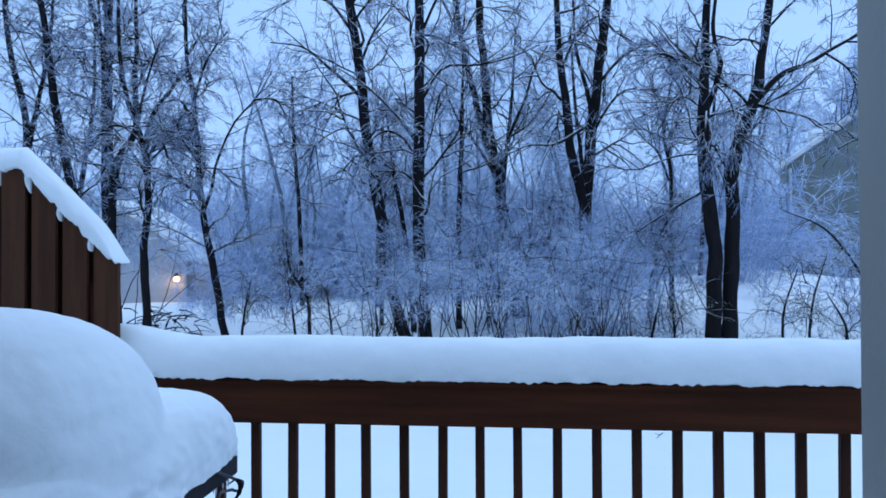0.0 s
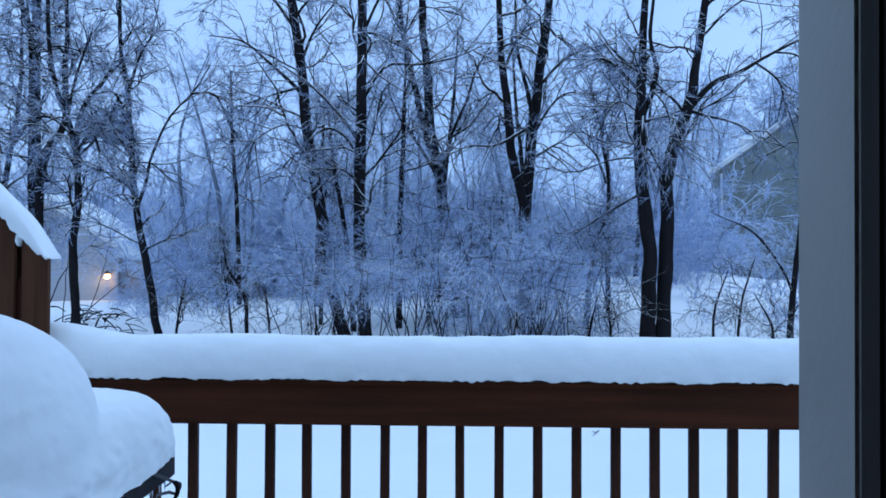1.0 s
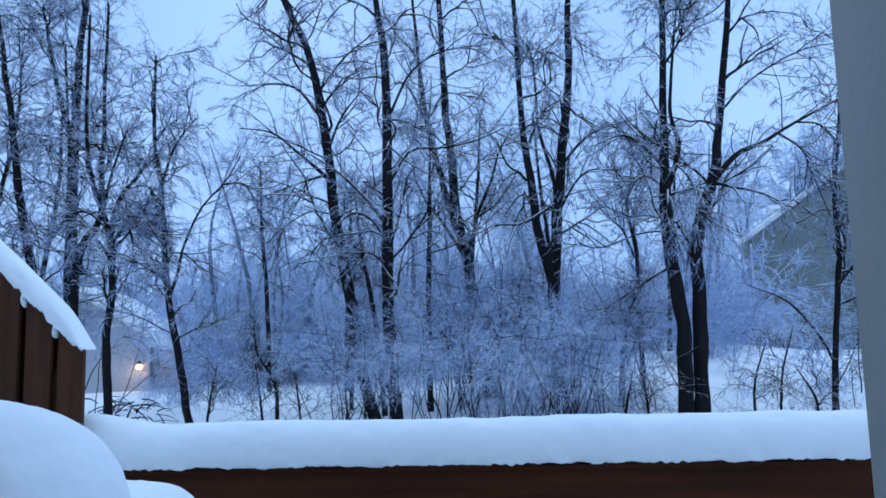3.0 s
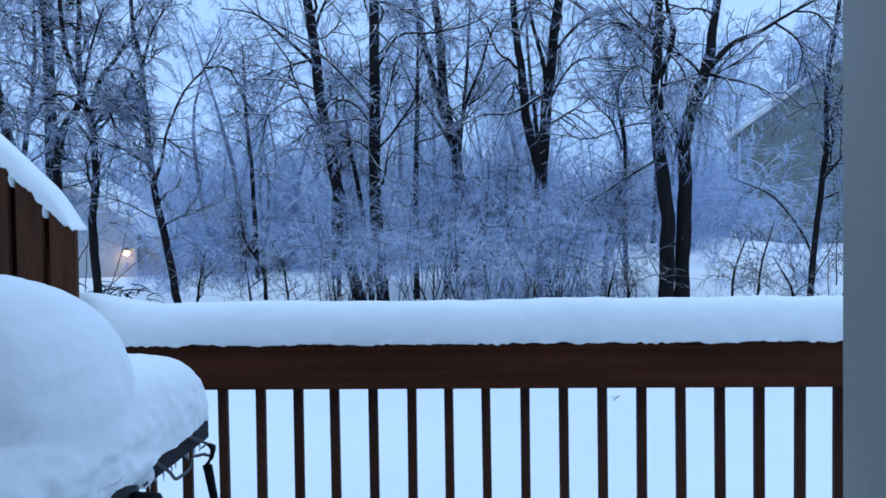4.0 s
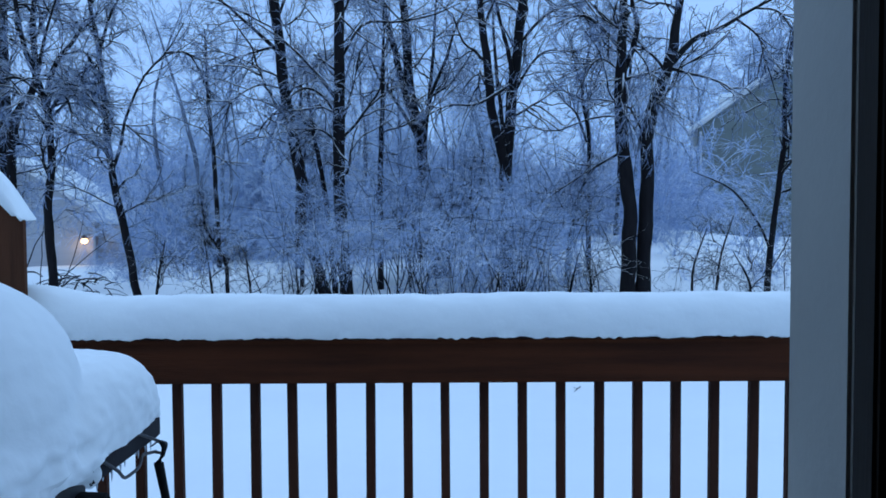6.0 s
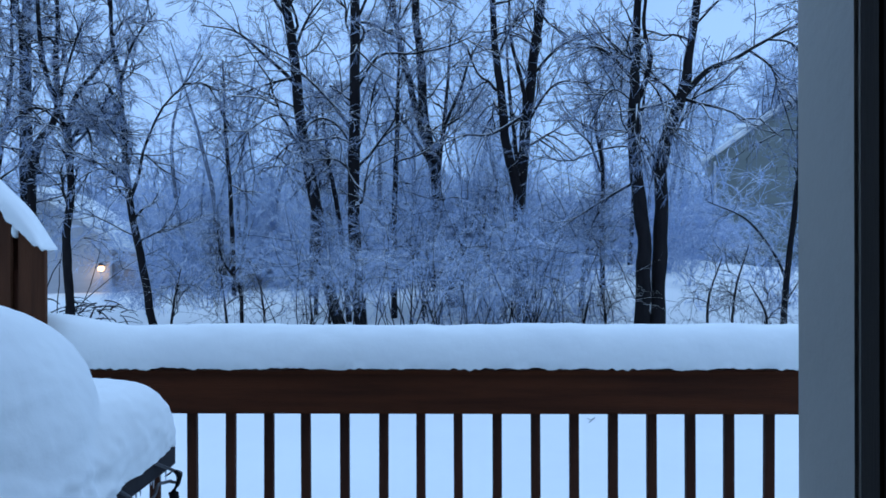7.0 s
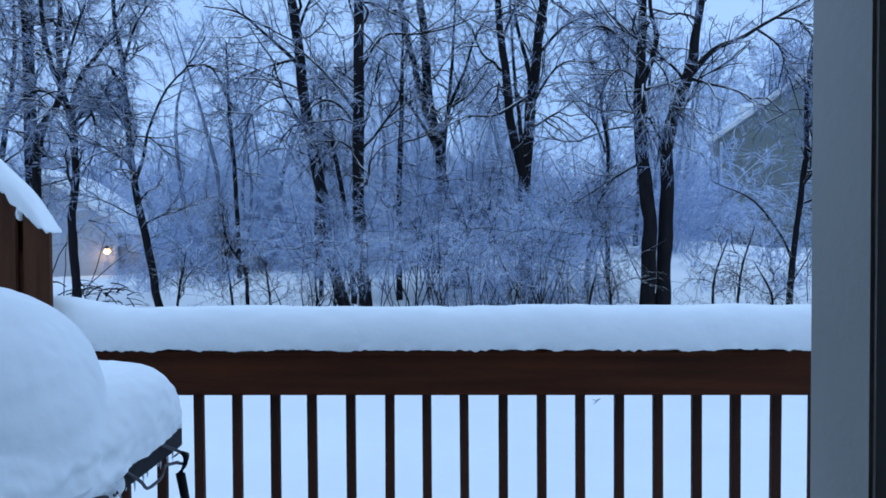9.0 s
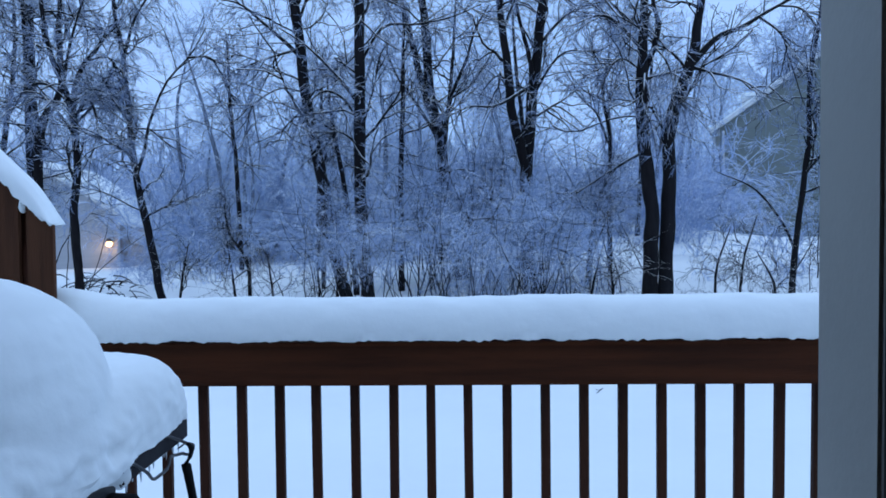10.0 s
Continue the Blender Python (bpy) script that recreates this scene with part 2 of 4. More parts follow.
def tree(label, y, stems, limbs=(), seed=0, twig=None, side=26, reach=3.0, low=3.4, fine=8, subs=13, thick=0.0085):
    """A frosted tree at depth y. stems: (base radius, [(x, z), ...]); limbs: (radius, [(x, dy, z), ...])."""
    rng = random.Random(seed)
    x, z = stems[0][1][0]
    root = thing("tree", label, "tree", "bare winter trees", at=(x, y, z))
    base = Vector((x, y, z))
    trunk, trunks, boughs, twigs = Tubes(), [], [], Tubes()
    for number, (radius, line) in enumerate(stems):
        n = 40
        bend = [rng.uniform(-0.25, 0.25) for _ in line]
        pts = curve_points([Vector((a, y + (b if i else 0), c)) - base for i, ((a, c), b) in enumerate(zip(line, bend))], n)
        top = pts[-1].z
        radii = [radius * (1.12 - 0.12 * min(i, 2) / 2) * (1 - 0.7 * (i / (n - 1)) ** 1.7) * (1 + 0.16 * hashed(i * 0.45, seed, number)) for i in range(n)]
        for i in range(1, n):
            pts[i] += radius * Vector((0.3 * hashed(i * 0.33, seed, 5 + number), 0.3 * hashed(i * 0.33, seed, 9 + number), 0))
        if number == 0:
            pts[0].z -= 0.3
        trunk.add(pts, radii, 9)
        height = pts[-1].z - pts[0].z
        for k in range(side):
            s = (low / height + (1 - low / height) * (k + rng.random()) / side) * (n - 1)
            i = max(0, min(int(s), n - 2))
            p = pts[i].lerp(pts[i + 1], s - i)
            along = pts[i + 1] - pts[i]
            d = aside(rng, along, rng.uniform(0.6, 1.3))
            share = 1 - 0.5 * s / n
            line2 = shoot(rng, p, d, reach * rng.uniform(0.5, 1.2) * share, 8, 0.29, -0.005)
            r = min(radii[i] * 0.5, rng.uniform(0.016, 0.042))
            bough = Tubes()
            bough.add(line2, [r * (1 - 0.72 * q / 8) for q in range(9)], 5)
            for _ in range(3):
                j = rng.randrange(2, 7)
                line3 = shoot(rng, line2[j], aside(rng, line2[j + 1] - line2[j], rng.uniform(0.4, 0.9)), reach * rng.uniform(0.25, 0.5), 5, 0.24, -0.05)
                bough.add(line3, [r * 0.6 * (1 - 0.6 * q / 5) for q in range(6)], 4)
                clothe(rng, twigs, line3, 0.6 * rng.uniform(0.7, 1.2), thick, subs // 3, fine - 1, shoots=bough)
            clothe(rng, twigs, line2, 0.75 * rng.uniform(0.7, 1.2), thick, subs - 4, fine, shoots=bough)
            boughs.append(bough)
        trunks.append(trunk)
        trunk = Tubes()
    for radius, line in limbs:
        pts = curve_points([Vector((a, y + b, c)) - base for a, b, c in line], 14)
        bough = Tubes()
        bough.add(pts, [radius * (1 - 0.72 * q / 13) for q in range(14)], 6)
        for k in range(7):
            i = rng.randrange(4, 13)
            line2 = shoot(rng, pts[i], aside(rng, pts[i] - pts[i - 1], rng.uniform(0.4, 1.0)), rng.uniform(0.7, 1.6), 5, 0.16, 0.05)
            bough.add(line2, [0.014, 0.012, 0.01, 0.008, 0.006, 0.005], 4)
            clothe(rng, twigs, line2, 0.6, thick, 5, fine, shoots=bough)
        clothe(rng, twigs, pts, 0.75, thick, 12, fine, shoots=bough)
        boughs.append(bough)
    for name, tubes, mat, lab in [("trunk", t, BARK, "dark wet bark with snow in its ridges") for t in trunks] + [("bough", t, LIMB, "") for t in boughs] + [("crown", twigs, twig or TWIG, "fine frosted twigs")]:
        ob = new(name, tubes.mesh(name, mat))
        ob.parent = root
        tagged(ob, lab, kind="stuff" if name == "crown" else "")
    return root


# ---- ground ----
CREST = ((-60, -1.0), (-24, -0.7), (-16, -0.55), (-11, -0.2), (-4, 0.0), (4, 0.6), (8.5, 1.1), (12.5, 0.6), (24, 0.5), (60, 0.5))


def ground_height(x, y):
    rise = np.interp(x, [c[0] for c in CREST], [c[1] for c in CREST])
    s = min(max((y - 13) / 15, 0), 1)
    s = s * s * (3 - 2 * s)
    far = min(max((y - 38) / 40, 0), 1)
    return -0.5 + s * (rise + 0.5) - 1.2 * far + 0.05 * hashed(x * 0.4, y * 0.4, 3) + 0.02 * hashed(x * 1.7, y * 1.7, 8)


def ground_sheet():
    bm = bmesh.new()
    xs = sorted({*np.round(np.arange(-30, 30.1, 0.5), 2), *range(-110, 111, 10), -600, -300, 300, 600})
    ys = sorted({*np.round(np.arange(0, 46.1, 0.5), 2), *range(-60, 111, 10), -600, -300, 300, 600})
    grid = [[bm.verts.new((x, y, ground_height(x, y))) for x in xs] for y in ys]
    for a, b in zip(grid, grid[1:]):
        for k in range(len(xs) - 1):
            bm.faces.new((a[k], a[k + 1], b[k + 1], b[k]))
    ob = mesh_object("ground", bm, SNOW_FIELD, True)
    tagged(ob, "deep untrodden snow over a gently rising yard", "ground", kind="structure")


ground_sheet()


# ---- deck, railing and privacy screen ----
RAIL_Y = 2.32


def snow_bank(name, label, x0, x1, y0, y1, base, depth, seed, steps=140, sag=0.012, slope=None, lift=None, blunt=False):
    """A rounded bank of snow along x with a ragged lower edge; slope(x): base height; lift(x): extra depth."""
    bm, rings, n = bmesh.new(), [], 22
    for i in range(steps + 1):
        x = x0 + (x1 - x0) * i / steps
        end = 1.0 if blunt else min(1.0, (min(i, steps - i) + 0.6) / 5.0) ** 0.5
        b = slope(x) if slope else base
        h = (depth + (lift(x) if lift else 0)) * end * (1 + 0.06 * hashed(x * 2.1, seed, 0.5) + 0.03 * hashed(x * 7, seed, 2))
        ring = []
        for k in range(n):
            a = math.pi * (1.04 - 1.08 * k / (n - 1))
            c, s = math.cos(a), math.sin(a)
            wide = (y1 - y0) / 2 * (1 + 0.03 * hashed(x * 3, seed, 9))
            y = (y0 + y1) / 2 + wide * c
            z = b + h * max(0.0, s)
            if k in (0, 1, n - 1, n - 2):
                z = b - sag * (0.6 + 1.2 * hashed(x * 5, seed, k * 0.1) + 1.6 * hashed(x * 17.3, seed, 4) + 1.6 * hashed(x * 53.7, seed, 2) + 3.0 * max(0.0, hashed(x * 3.1, seed, 7) - 0.3)) - (0.004 if k in (0, n - 1) else 0)
                z = min(z, b + 0.006)
            y += 0.004 * hashed(x * 14, k * 0.8, seed)
            z += 0.004 * hashed(x * 12, k * 0.6, seed + 5)
            ring.append(bm.verts.new((x, y, z)))
        rings.append(ring)
    for a, b in zip(rings, rings[1:]):
        for k in range(n):
            j = (k + 1) % n
            bm.faces.new((a[k], b[k], b[j], a[j]))
    bm.faces.new(rings[0])
    bm.faces.new(rings[-1][::-1])
    bmesh.ops.recalc_face_normals(bm, faces=bm.faces)
    ob = mesh_object(name, bm, SNOW, True)
    return tagged(ob, label, "snow", kind="stuff")


def snow_lump(name, label, pieces, parent=None):
    """Ragged snow made of overlapping flattened lumps: (centre, half sizes, lean)."""
    bm = bmesh.new()
    for c, h, lean in pieces:
        m = Matrix.Translation(c) @ Euler((0, radians(lean), 0)).to_matrix().to_4x4() @ Matrix.Diagonal((*h, 1))
        made = bmesh.ops.create_icosphere(bm, subdivisions=3, radius=1, matrix=m)
        for v in made["verts"]:
            v.co += 0.012 * Vector((hashed(*(v.co * 22)), 0.5 * hashed(*(v.co * 19)), hashed(*(v.co * 25 + Vector((9, 1, 4))))))
    ob = mesh_object(name, bm, SNOW, True)
    ob.parent = parent
    return tagged(ob, label, "" if parent else "snow", kind="stuff")


def deck():
    floor = tagged(mesh_object("floor", box(-3.2, 0.46, -0.2, 3.4, 2.5, -0.03), CEDAR), "wooden deck floor hidden under snow", "deck", kind="structure")
    boards = box(0, -0.068, -0.014, 6.6, 0.068, 0.014, 0.003)
    me = bpy.data.meshes.new("plank")
    boards.to_mesh(me)
    boards.free()
    me.materials.append(CEDAR)
    for i in range(14):
        ob = new("plank", me)
        ob.parent = floor
        ob.location = (-3.2, 0.54 + i * 0.144, -0.012)
    bm = bmesh.new()
    nx, ny = 470, 50
    grid = []
    for j in range(ny + 1):
        row = []
        for i in range(nx + 1):
            x, y = -3.2 + 6.6 * i / nx, 0.47 + 1.93 * j / ny
            z = 0.118 + 0.010 * hashed(x * 1.8, y * 1.8, 1) + 0.006 * hashed(x * 6, y * 6, 2)
            phase = ((x + 0.879) / 0.14) % 1.0
            z += (0.012 + 0.042 * phase ** 1.6) * math.exp(-((y - RAIL_Y - 0.03) / 0.07) ** 2)
            if j in (0, ny) or i in (0, nx):
                z = -0.03
            row.append(bm.verts.new((x, y, z)))
        grid.append(row)
    for a, b in zip(grid, grid[1:]):
        for i in range(nx):
            bm.faces.new((a[i], a[i + 1], b[i + 1], b[i]))
    tagged(mesh_object("deck_snow", bm, SNOW, True), "smooth deep snow covering the wooden deck", "snow", kind="stuff")


def railing():
    root = thing("railing", "dark reddish-brown stained wooden deck railing with square balusters", "railing", at=(0, RAIL_Y, 0))
    part("top_rail", box(-1.5, -0.045, 0.842, 3.4, -0.005, 0.99, 0.004), CEDAR, root, "broad stained board")
    part("rail_cap", box(-1.5, -0.055, 0.985, 3.4, 0.10, 1.0, 0.004), CEDAR, root)
    part("bottom_rail", box(-1.5, 0.038, 0.0, 3.4, 0.075, 0.09, 0.004), CEDAR, root)
    me = bpy.data.meshes.new("baluster")
    bm = box(-0.0145, -0.002, 0.02, 0.0185, 0.03, 0.98, 0.003)
    bm.to_mesh(me)
    bm.free()
    me.materials.append(CEDAR_UP)
    rng = random.Random(4)
    for k in range(-4, 30):
        ob = new("baluster", me)
        ob.parent = root
        ob.matrix_local = pose(-0.879 + 0.14 * k + rng.uniform(-0.002, 0.002), rng.uniform(-0.001, 0.001), 0, rng.uniform(-0.15, 0.15), rng.uniform(-0.25, 0.25), 0)
    for x in (-1.42, 2.2):
        part("post", box(x - 0.045, 0.036, -0.2, x + 0.045, 0.126, 0.984, 0.005), CEDAR_UP, root)
    snow_bank("railing_snow", "thick rounded snow bank lying along the railing", -1.46, 3.4, RAIL_Y - 0.07, RAIL_Y + 0.125, 1.014, 0.141, 3, 700, 0.0045,
              lift=lambda x: 0.05 * math.exp(-((x + 1.42) / 0.2) ** 2), blunt=True)


def screen_top(x):
    return 1.43 + 0.93 * (-1.370 - x)


def privacy_screen():
    y = 2.25
    root = thing("privacy_screen", "stained wooden privacy screen with a slanting stepped top", "fence", at=(-1.370, y, 0))
    for i in range(9):
        x1 = -0.123 * i
        x0 = x1 - 0.094
        cut = lambda x: min(screen_top(x - 1.370), 1.79)
        knee = [(-0.387 - 0.001, 1.79)] if x0 < -0.388 < x1 else []
        part("board", prism([(x0, 0.02), (x1, 0.02), (x1, cut(x1)), *knee, (x0, cut(x0))], -0.019, 0.0), SCREEN_BOARD, root)
        x3 = x1 - 0.07
        x2 = x3 - 0.09
        part("back_board", prism([(x2, 0.02), (x3, 0.02), (x3, cut(x3) - 0.03), (x2, cut(x2) - 0.03)], 0.04, 0.058), CEDAR_UP, root)
    for z in (0.35, 1.15):
        part("crosspiece", box(-1.2, 0.0005, z, -0.125, 0.0395, z + 0.09), CEDAR, root)
    part("corner_post", box(-0.12, 0.0005, 0.0, -0.045, 0.0395, 1.36), CEDAR_UP, root)
    plugs = [((-1.370 - 0.1085 - 0.123 * i, y - 0.004, min(screen_top(-1.483 - 0.123 * i), 1.79) - 0.012), (0.014, 0.024, 0.05), 0) for i in range(8)]
    snow_lump("gap_snow", "snow sunk into the gaps between the screen boards", plugs)
    snow_bank("screen_snow", "snow lying along the slanting top of the wooden screen", -2.5, -1.373, y - 0.034, y + 0.075, 0, 0.08, 6, 160, 0.009, lift=lambda x: -0.06 * math.exp(-((x + 1.35) / 0.07) ** 2), slope=lambda x: min(screen_top(x), 1.79) + 0.004)


deck()
railing()
privacy_screen()


# ---- barbecue under snow ----
def hanging(root, name, ctrl, r, mat, label="", sides=8, n=16, taper=1.0):
    t = Tubes()
    pts = curve_points(ctrl, n)
    t.add(pts, [r * (1 + (taper - 1) * i / (n - 1)) for i in range(n)], sides)
    ob = new(name, t.mesh(name, mat))
    ob.parent = root
    return tagged(ob, label)


def barbecue():
    fx = -0.682
    root = thing("barbecue", "black gas barbecue buried under a deep cap of snow", "barbecue", at=(fx, 1.1, 0.16))
    o = lambda x, y, z: (x - fx, y - 1.1, z - 0.16)

    def block(name, x0, y0, z0, x1, y1, z1, mat, bevel=0.008, label=""):
        return part(name, box(*o(x0, y0, z0), *o(x1, y1, z1), bevel), mat, root, label)
    block("firebox", -1.2, 0.62, 0.72, fx - 0.07, 1.19, 0.9, ENAMEL)
    panel = block("control_panel", fx - 0.018, 0.6, 0.77, fx, 1.21, 0.9, PANEL, 0.006, "brushed grey front panel")
    for y in (0.83, 1.02, 1.19):
        bm = bmesh.new()
        bmesh.ops.create_cone(bm, cap_ends=True, segments=20, radius1=0.029, radius2=0.026, depth=0.06, matrix=Matrix.Translation(o(fx + 0.03, y - 0.02, 0.825)) @ Euler((0, radians(90), 0)).to_matrix().to_4x4())
        bmesh.ops.bevel(bm, geom=[e for e in bm.edges if e.calc_face_angle(0) > 1.0], offset=0.004, segments=2, affect="EDGES")
        knob = part("knob", bm, KNOB, root, "round black control knob")
        knob.parent = panel
    lid = bmesh.new()
    bmesh.ops.create_uvsphere(lid, u_segments=28, v_segments=14, radius=1, matrix=Matrix.Translation(o(-0.95, 0.91, 0.9)) @ Matrix.Diagonal((0.24, 0.3, 0.2, 1)))
    part("lid", lid, ENAMEL, root, smooth=True)
    block("side_shelf", -1.14, 1.21, 0.85, fx + 0.013, 1.608, 0.905, SHELF, 0.005, "dark grey side shelf")
    block("near_shelf", -1.14, 0.5, 0.872, fx, 0.6, 0.905, SHELF, 0.005)
    for x, y in ((fx - 0.06, 1.15), (fx - 0.06, 0.67), (-1.16, 1.15), (-1.16, 0.67)):
        block("leg", x - 0.025, y - 0.025, 0.02, x + 0.025, y + 0.025, 0.73, ENAMEL, 0.004)
    block("lower_shelf", -1.17, 0.66, 0.24, fx - 0.05, 1.16, 0.26, ENAMEL, 0.004)
    # folding hook rail below the shelf end
    for line in ([(-0.674, 1.25, 0.9), (-0.65, 1.29, 0.86), (-0.65, 1.326, 0.831), (-0.65, 1.37, 0.826), (-0.65, 1.415, 0.829), (-0.65, 1.436, 0.849), (-0.65, 1.475, 0.842), (-0.648, 1.515, 0.834)],
                 [(-0.672, 1.44, 0.905), (-0.655, 1.49, 0.878), (-0.648, 1.54, 0.853), (-0.643, 1.575, 0.836), (-0.645, 1.56, 0.818), (-0.648, 1.52, 0.83)]):
        hanging(root, "tool_hook", [o(*p) for p in line], 0.0042, DARK_WIRE, "bent grey wire tool hook", n=26)


def shelf_icicles():
    """Short icicles along the front edge of the side shelf."""
    r = random.Random(12)
    for k in range(9):
        y, size = 1.24 + 0.04 * k + r.uniform(-0.012, 0.012), r.uniform(0.008, 0.028)
        root = thing("icicle", "small clear icicle hanging from the barbecue shelf", "icicle", "icicles under the shelf", at=(-0.677 + r.uniform(0, 0.004), y, 0.8505))
        hanging(root, "ice", [(0, 0, 0.002), (0.001, 0, -size * 0.5), (0, 0.001, -size)], 0.003, ICE, "tapering ice", 6, 5, 0.15)


def grill_brush():
    root = thing("grill_brush", "black grill brush hanging by its strap from the hook", "brush", at=(-0.652, 1.535, 0.838))
    hanging(root, "strap", [(-0.014, 0, 0.004), (0.004, 0.004, 0.016), (0.018, 0.0, 0.002), (0.014, -0.004, -0.022), (0.004, 0, -0.034), (0.004, 0, -0.05)], 0.007, KNOB, "looped black strap")
    hanging(root, "handle", [(0.003, 0, -0.04), (0.012, 0, -0.09), (0.022, 0, -0.15), (0.024, 0, -0.20), (0.012, 0, -0.245), (0.0, 0, -0.27)], 0.0125, KNOB, "curved black handle", n=28, taper=0.55)
    part("head", box(-0.024, -0.018, -0.36, 0.02, 0.014, -0.262, 0.007), KNOB, root, "flat brush head")
    bm = box(-0.03, -0.014, -0.355, -0.0245, 0.01, -0.268)
    part("bristles", bm, DARK_WIRE, root, "worn wire bristles")


def grill_snow():
    x0, x1, y0, y1 = -1.45, -0.663, 0.48, 1.62
    nx, ny = 150, 150
    bm = bmesh.new()
    grid = []
    crowd = lambda q: math.copysign(1 - (1 - abs(q)) ** 2.3, q)
    for j in range(ny + 1):
        row = []
        for i in range(nx + 1):
            u, v = crowd(2 * i / nx - 1), crowd(2 * j / ny - 1)
            # rounded corners in plan
            x, y = (x0 + x1) / 2 + (x1 - x0) / 2 * u * math.sqrt(1 - (0.10 if v < 0 else 0.03) * v * v), (y0 + y1) / 2 + (y1 - y0) / 2 * v * math.sqrt(1 - (0.05 if v < 0 else 0.03) * u * u)
            shelf = min(1.0, max(0.0, (y - 1.2) / 0.15))
            box_like = 7 + 5 * shelf
            rim = math.sqrt(max(0.0, 1 - abs(u) ** box_like)) * math.sqrt(max(0.0, 1 - abs(v) ** (12 if v < 0 else 16)))
            dome = max(0.0, 1 - ((x + 1.04) / 0.365) ** 2 - ((y - 1.08) / (0.365 if y > 1.08 else 0.52)) ** 2)
            h = 0.21 + 0.236 * dome ** 0.45
            h *= 1 - 0.08 * max(0.0, u) ** 2 * min(1.0, max(0.0, (y - 1.1) / 0.2))
            h -= 0.22 * max(0.0, 0.9 - y)
            h *= 1 + 0.022 * hashed(x * 3, y * 3, 7)
            z = 0.9 + h * rim
            # sags over the front edge
            if u > 0.9:
                z -= 0.014 * (u - 0.9) / 0.1 * (1 + 1.5 * hashed(y * 13, 2, 0.3) + 0.8 * hashed(y * 40, 1, 0.6)) * (1 if y < 1.22 else 0.12)
            rough = max(0.0, u - 0.35) * (1 if y < 1.3 else 0.35) * min(1.0, max(0.0, (1.04 - z) / 0.12))
            swell = 0.05 * shelf * max(0.0, u - 0.3) * rim * (1 - 0.5 * rim)
            # soft layers where the falls of snow settled
            layer = (1 - 0.6 * shelf) * (0.005 * hashed(y * 2.0, z * 18, 1) + 0.0025 * hashed(y * 6, z * 50, 6)) + 0.006 * hashed(x * 9, y * 11, z * 12) + 0.003 * hashed(x * 40, y * 42, z * 40)
            tatter = rough * (0.028 * hashed(y * 14, z * 16, 8) + 0.014 * hashed(y * 34, z * 40, 4))
            row.append(bm.verts.new((x + swell + max(0.0, u) * layer + tatter, y + 0.003 * hashed(x * 30, y * 34, z * 30), z + 0.003 * hashed(x * 37, y * 33, 4) * rim)))
        grid.append(row)
    for a, b in zip(grid, grid[1:]):
        for i in range(nx):
            bm.faces.new((a[i], a[i + 1], b[i + 1], b[i]))
    tagged(mesh_object("barbecue_snow", bm, SNOW, True), "deep humped snow cap lying over the barbecue and its shelf", "snow", kind="stuff")


def snowy_ornament():
    root = thing("garden_stand", "small dark wire stand clotted with snow beside the railing", "garden ornament", at=(-0.163, 2.40, 0.13))
    for dx in (-0.035, 0.05):
        hanging(root, "wire_leg", [(dx * 1.4, 0, -0.02), (dx * 0.7, 0.0, 0.05), (0.0, 0, 0.12)], 0.003, ENAMEL)
    hanging(root, "stake", [(0.0, 0, -0.02), (0.004, 0, 0.1), (0.0, 0, 0.24)], 0.012, ENAMEL)
    part("tray", prism([(-0.14, 0.115), (0.015, 0.145), (0.015, 0.155), (-0.14, 0.125)], -0.04, 0.04), ENAMEL, root)
    snow_lump("snow_clot", "snow clotted on the tray and stake", [((-0.085, 0, 0.165), (0.075, 0.05, 0.045), -10), ((-0.055, 0, 0.2), (0.062, 0.05, 0.045), -22), ((-0.022, 0, 0.225), (0.03, 0.04, 0.04), -40), ((-0.016, 0, 0.27), (0.01, 0.02, 0.035), 0),
              ((0.012, -0.02, 0.2), (0.024, 0.03, 0.03), 0), ((-0.02, 0, 0.1), (0.018, 0.03, 0.09), 8), ((0.0, -0.02, 0.085), (0.036, 0.035, 0.032), 10), ((-0.045, 0, 0.02), (0.03, 0.03, 0.06), 20)], root)


def fallen_twig():
    root = thing("twig", "thin dark twig lying on the snowy yard", "twig", at=(1.64, 8.2, float(ground_height(1.64, 8.2))))
    hanging(root, "stick", [(-0.06, -0.1, 0.0), (0.0, 0.02, 0.012), (0.06, 0.16, 0.006)], 0.006, BARK, n=8, sides=5)
    hanging(root, "side_shoot", [(0.0, 0.02, 0.012), (-0.03, 0.1, 0.01)], 0.003, BARK, n=4, sides=4)


def brush_pile():
    root = thing("brush_pile", "low pile of dark fallen branches dusted with snow", "branch pile", at=(-8.55, 17.2, -0.4))
    rng = random.Random(5)
    for _ in range(52):
        x, y, z = rng.uniform(-0.8, 1.0), rng.uniform(-0.4, 0.4), rng.uniform(0.0, 0.66)
        a, reach = rng.gauss(0, 0.8), rng.uniform(0.12, 0.34)
        z *= 1 - 0.35 * max(0.0, x)
        hanging(root, "branch", [(x - reach * math.cos(a), y - 0.1, max(-0.05, z - reach * math.sin(a) * 0.6)), (x, y, z + 0.05), (x + reach * math.cos(a), y + 0.1, max(-0.05, z + reach * math.sin(a) * 0.6))], rng.uniform(0.01, 0.028), BARK, n=6, sides=5, taper=0.4)


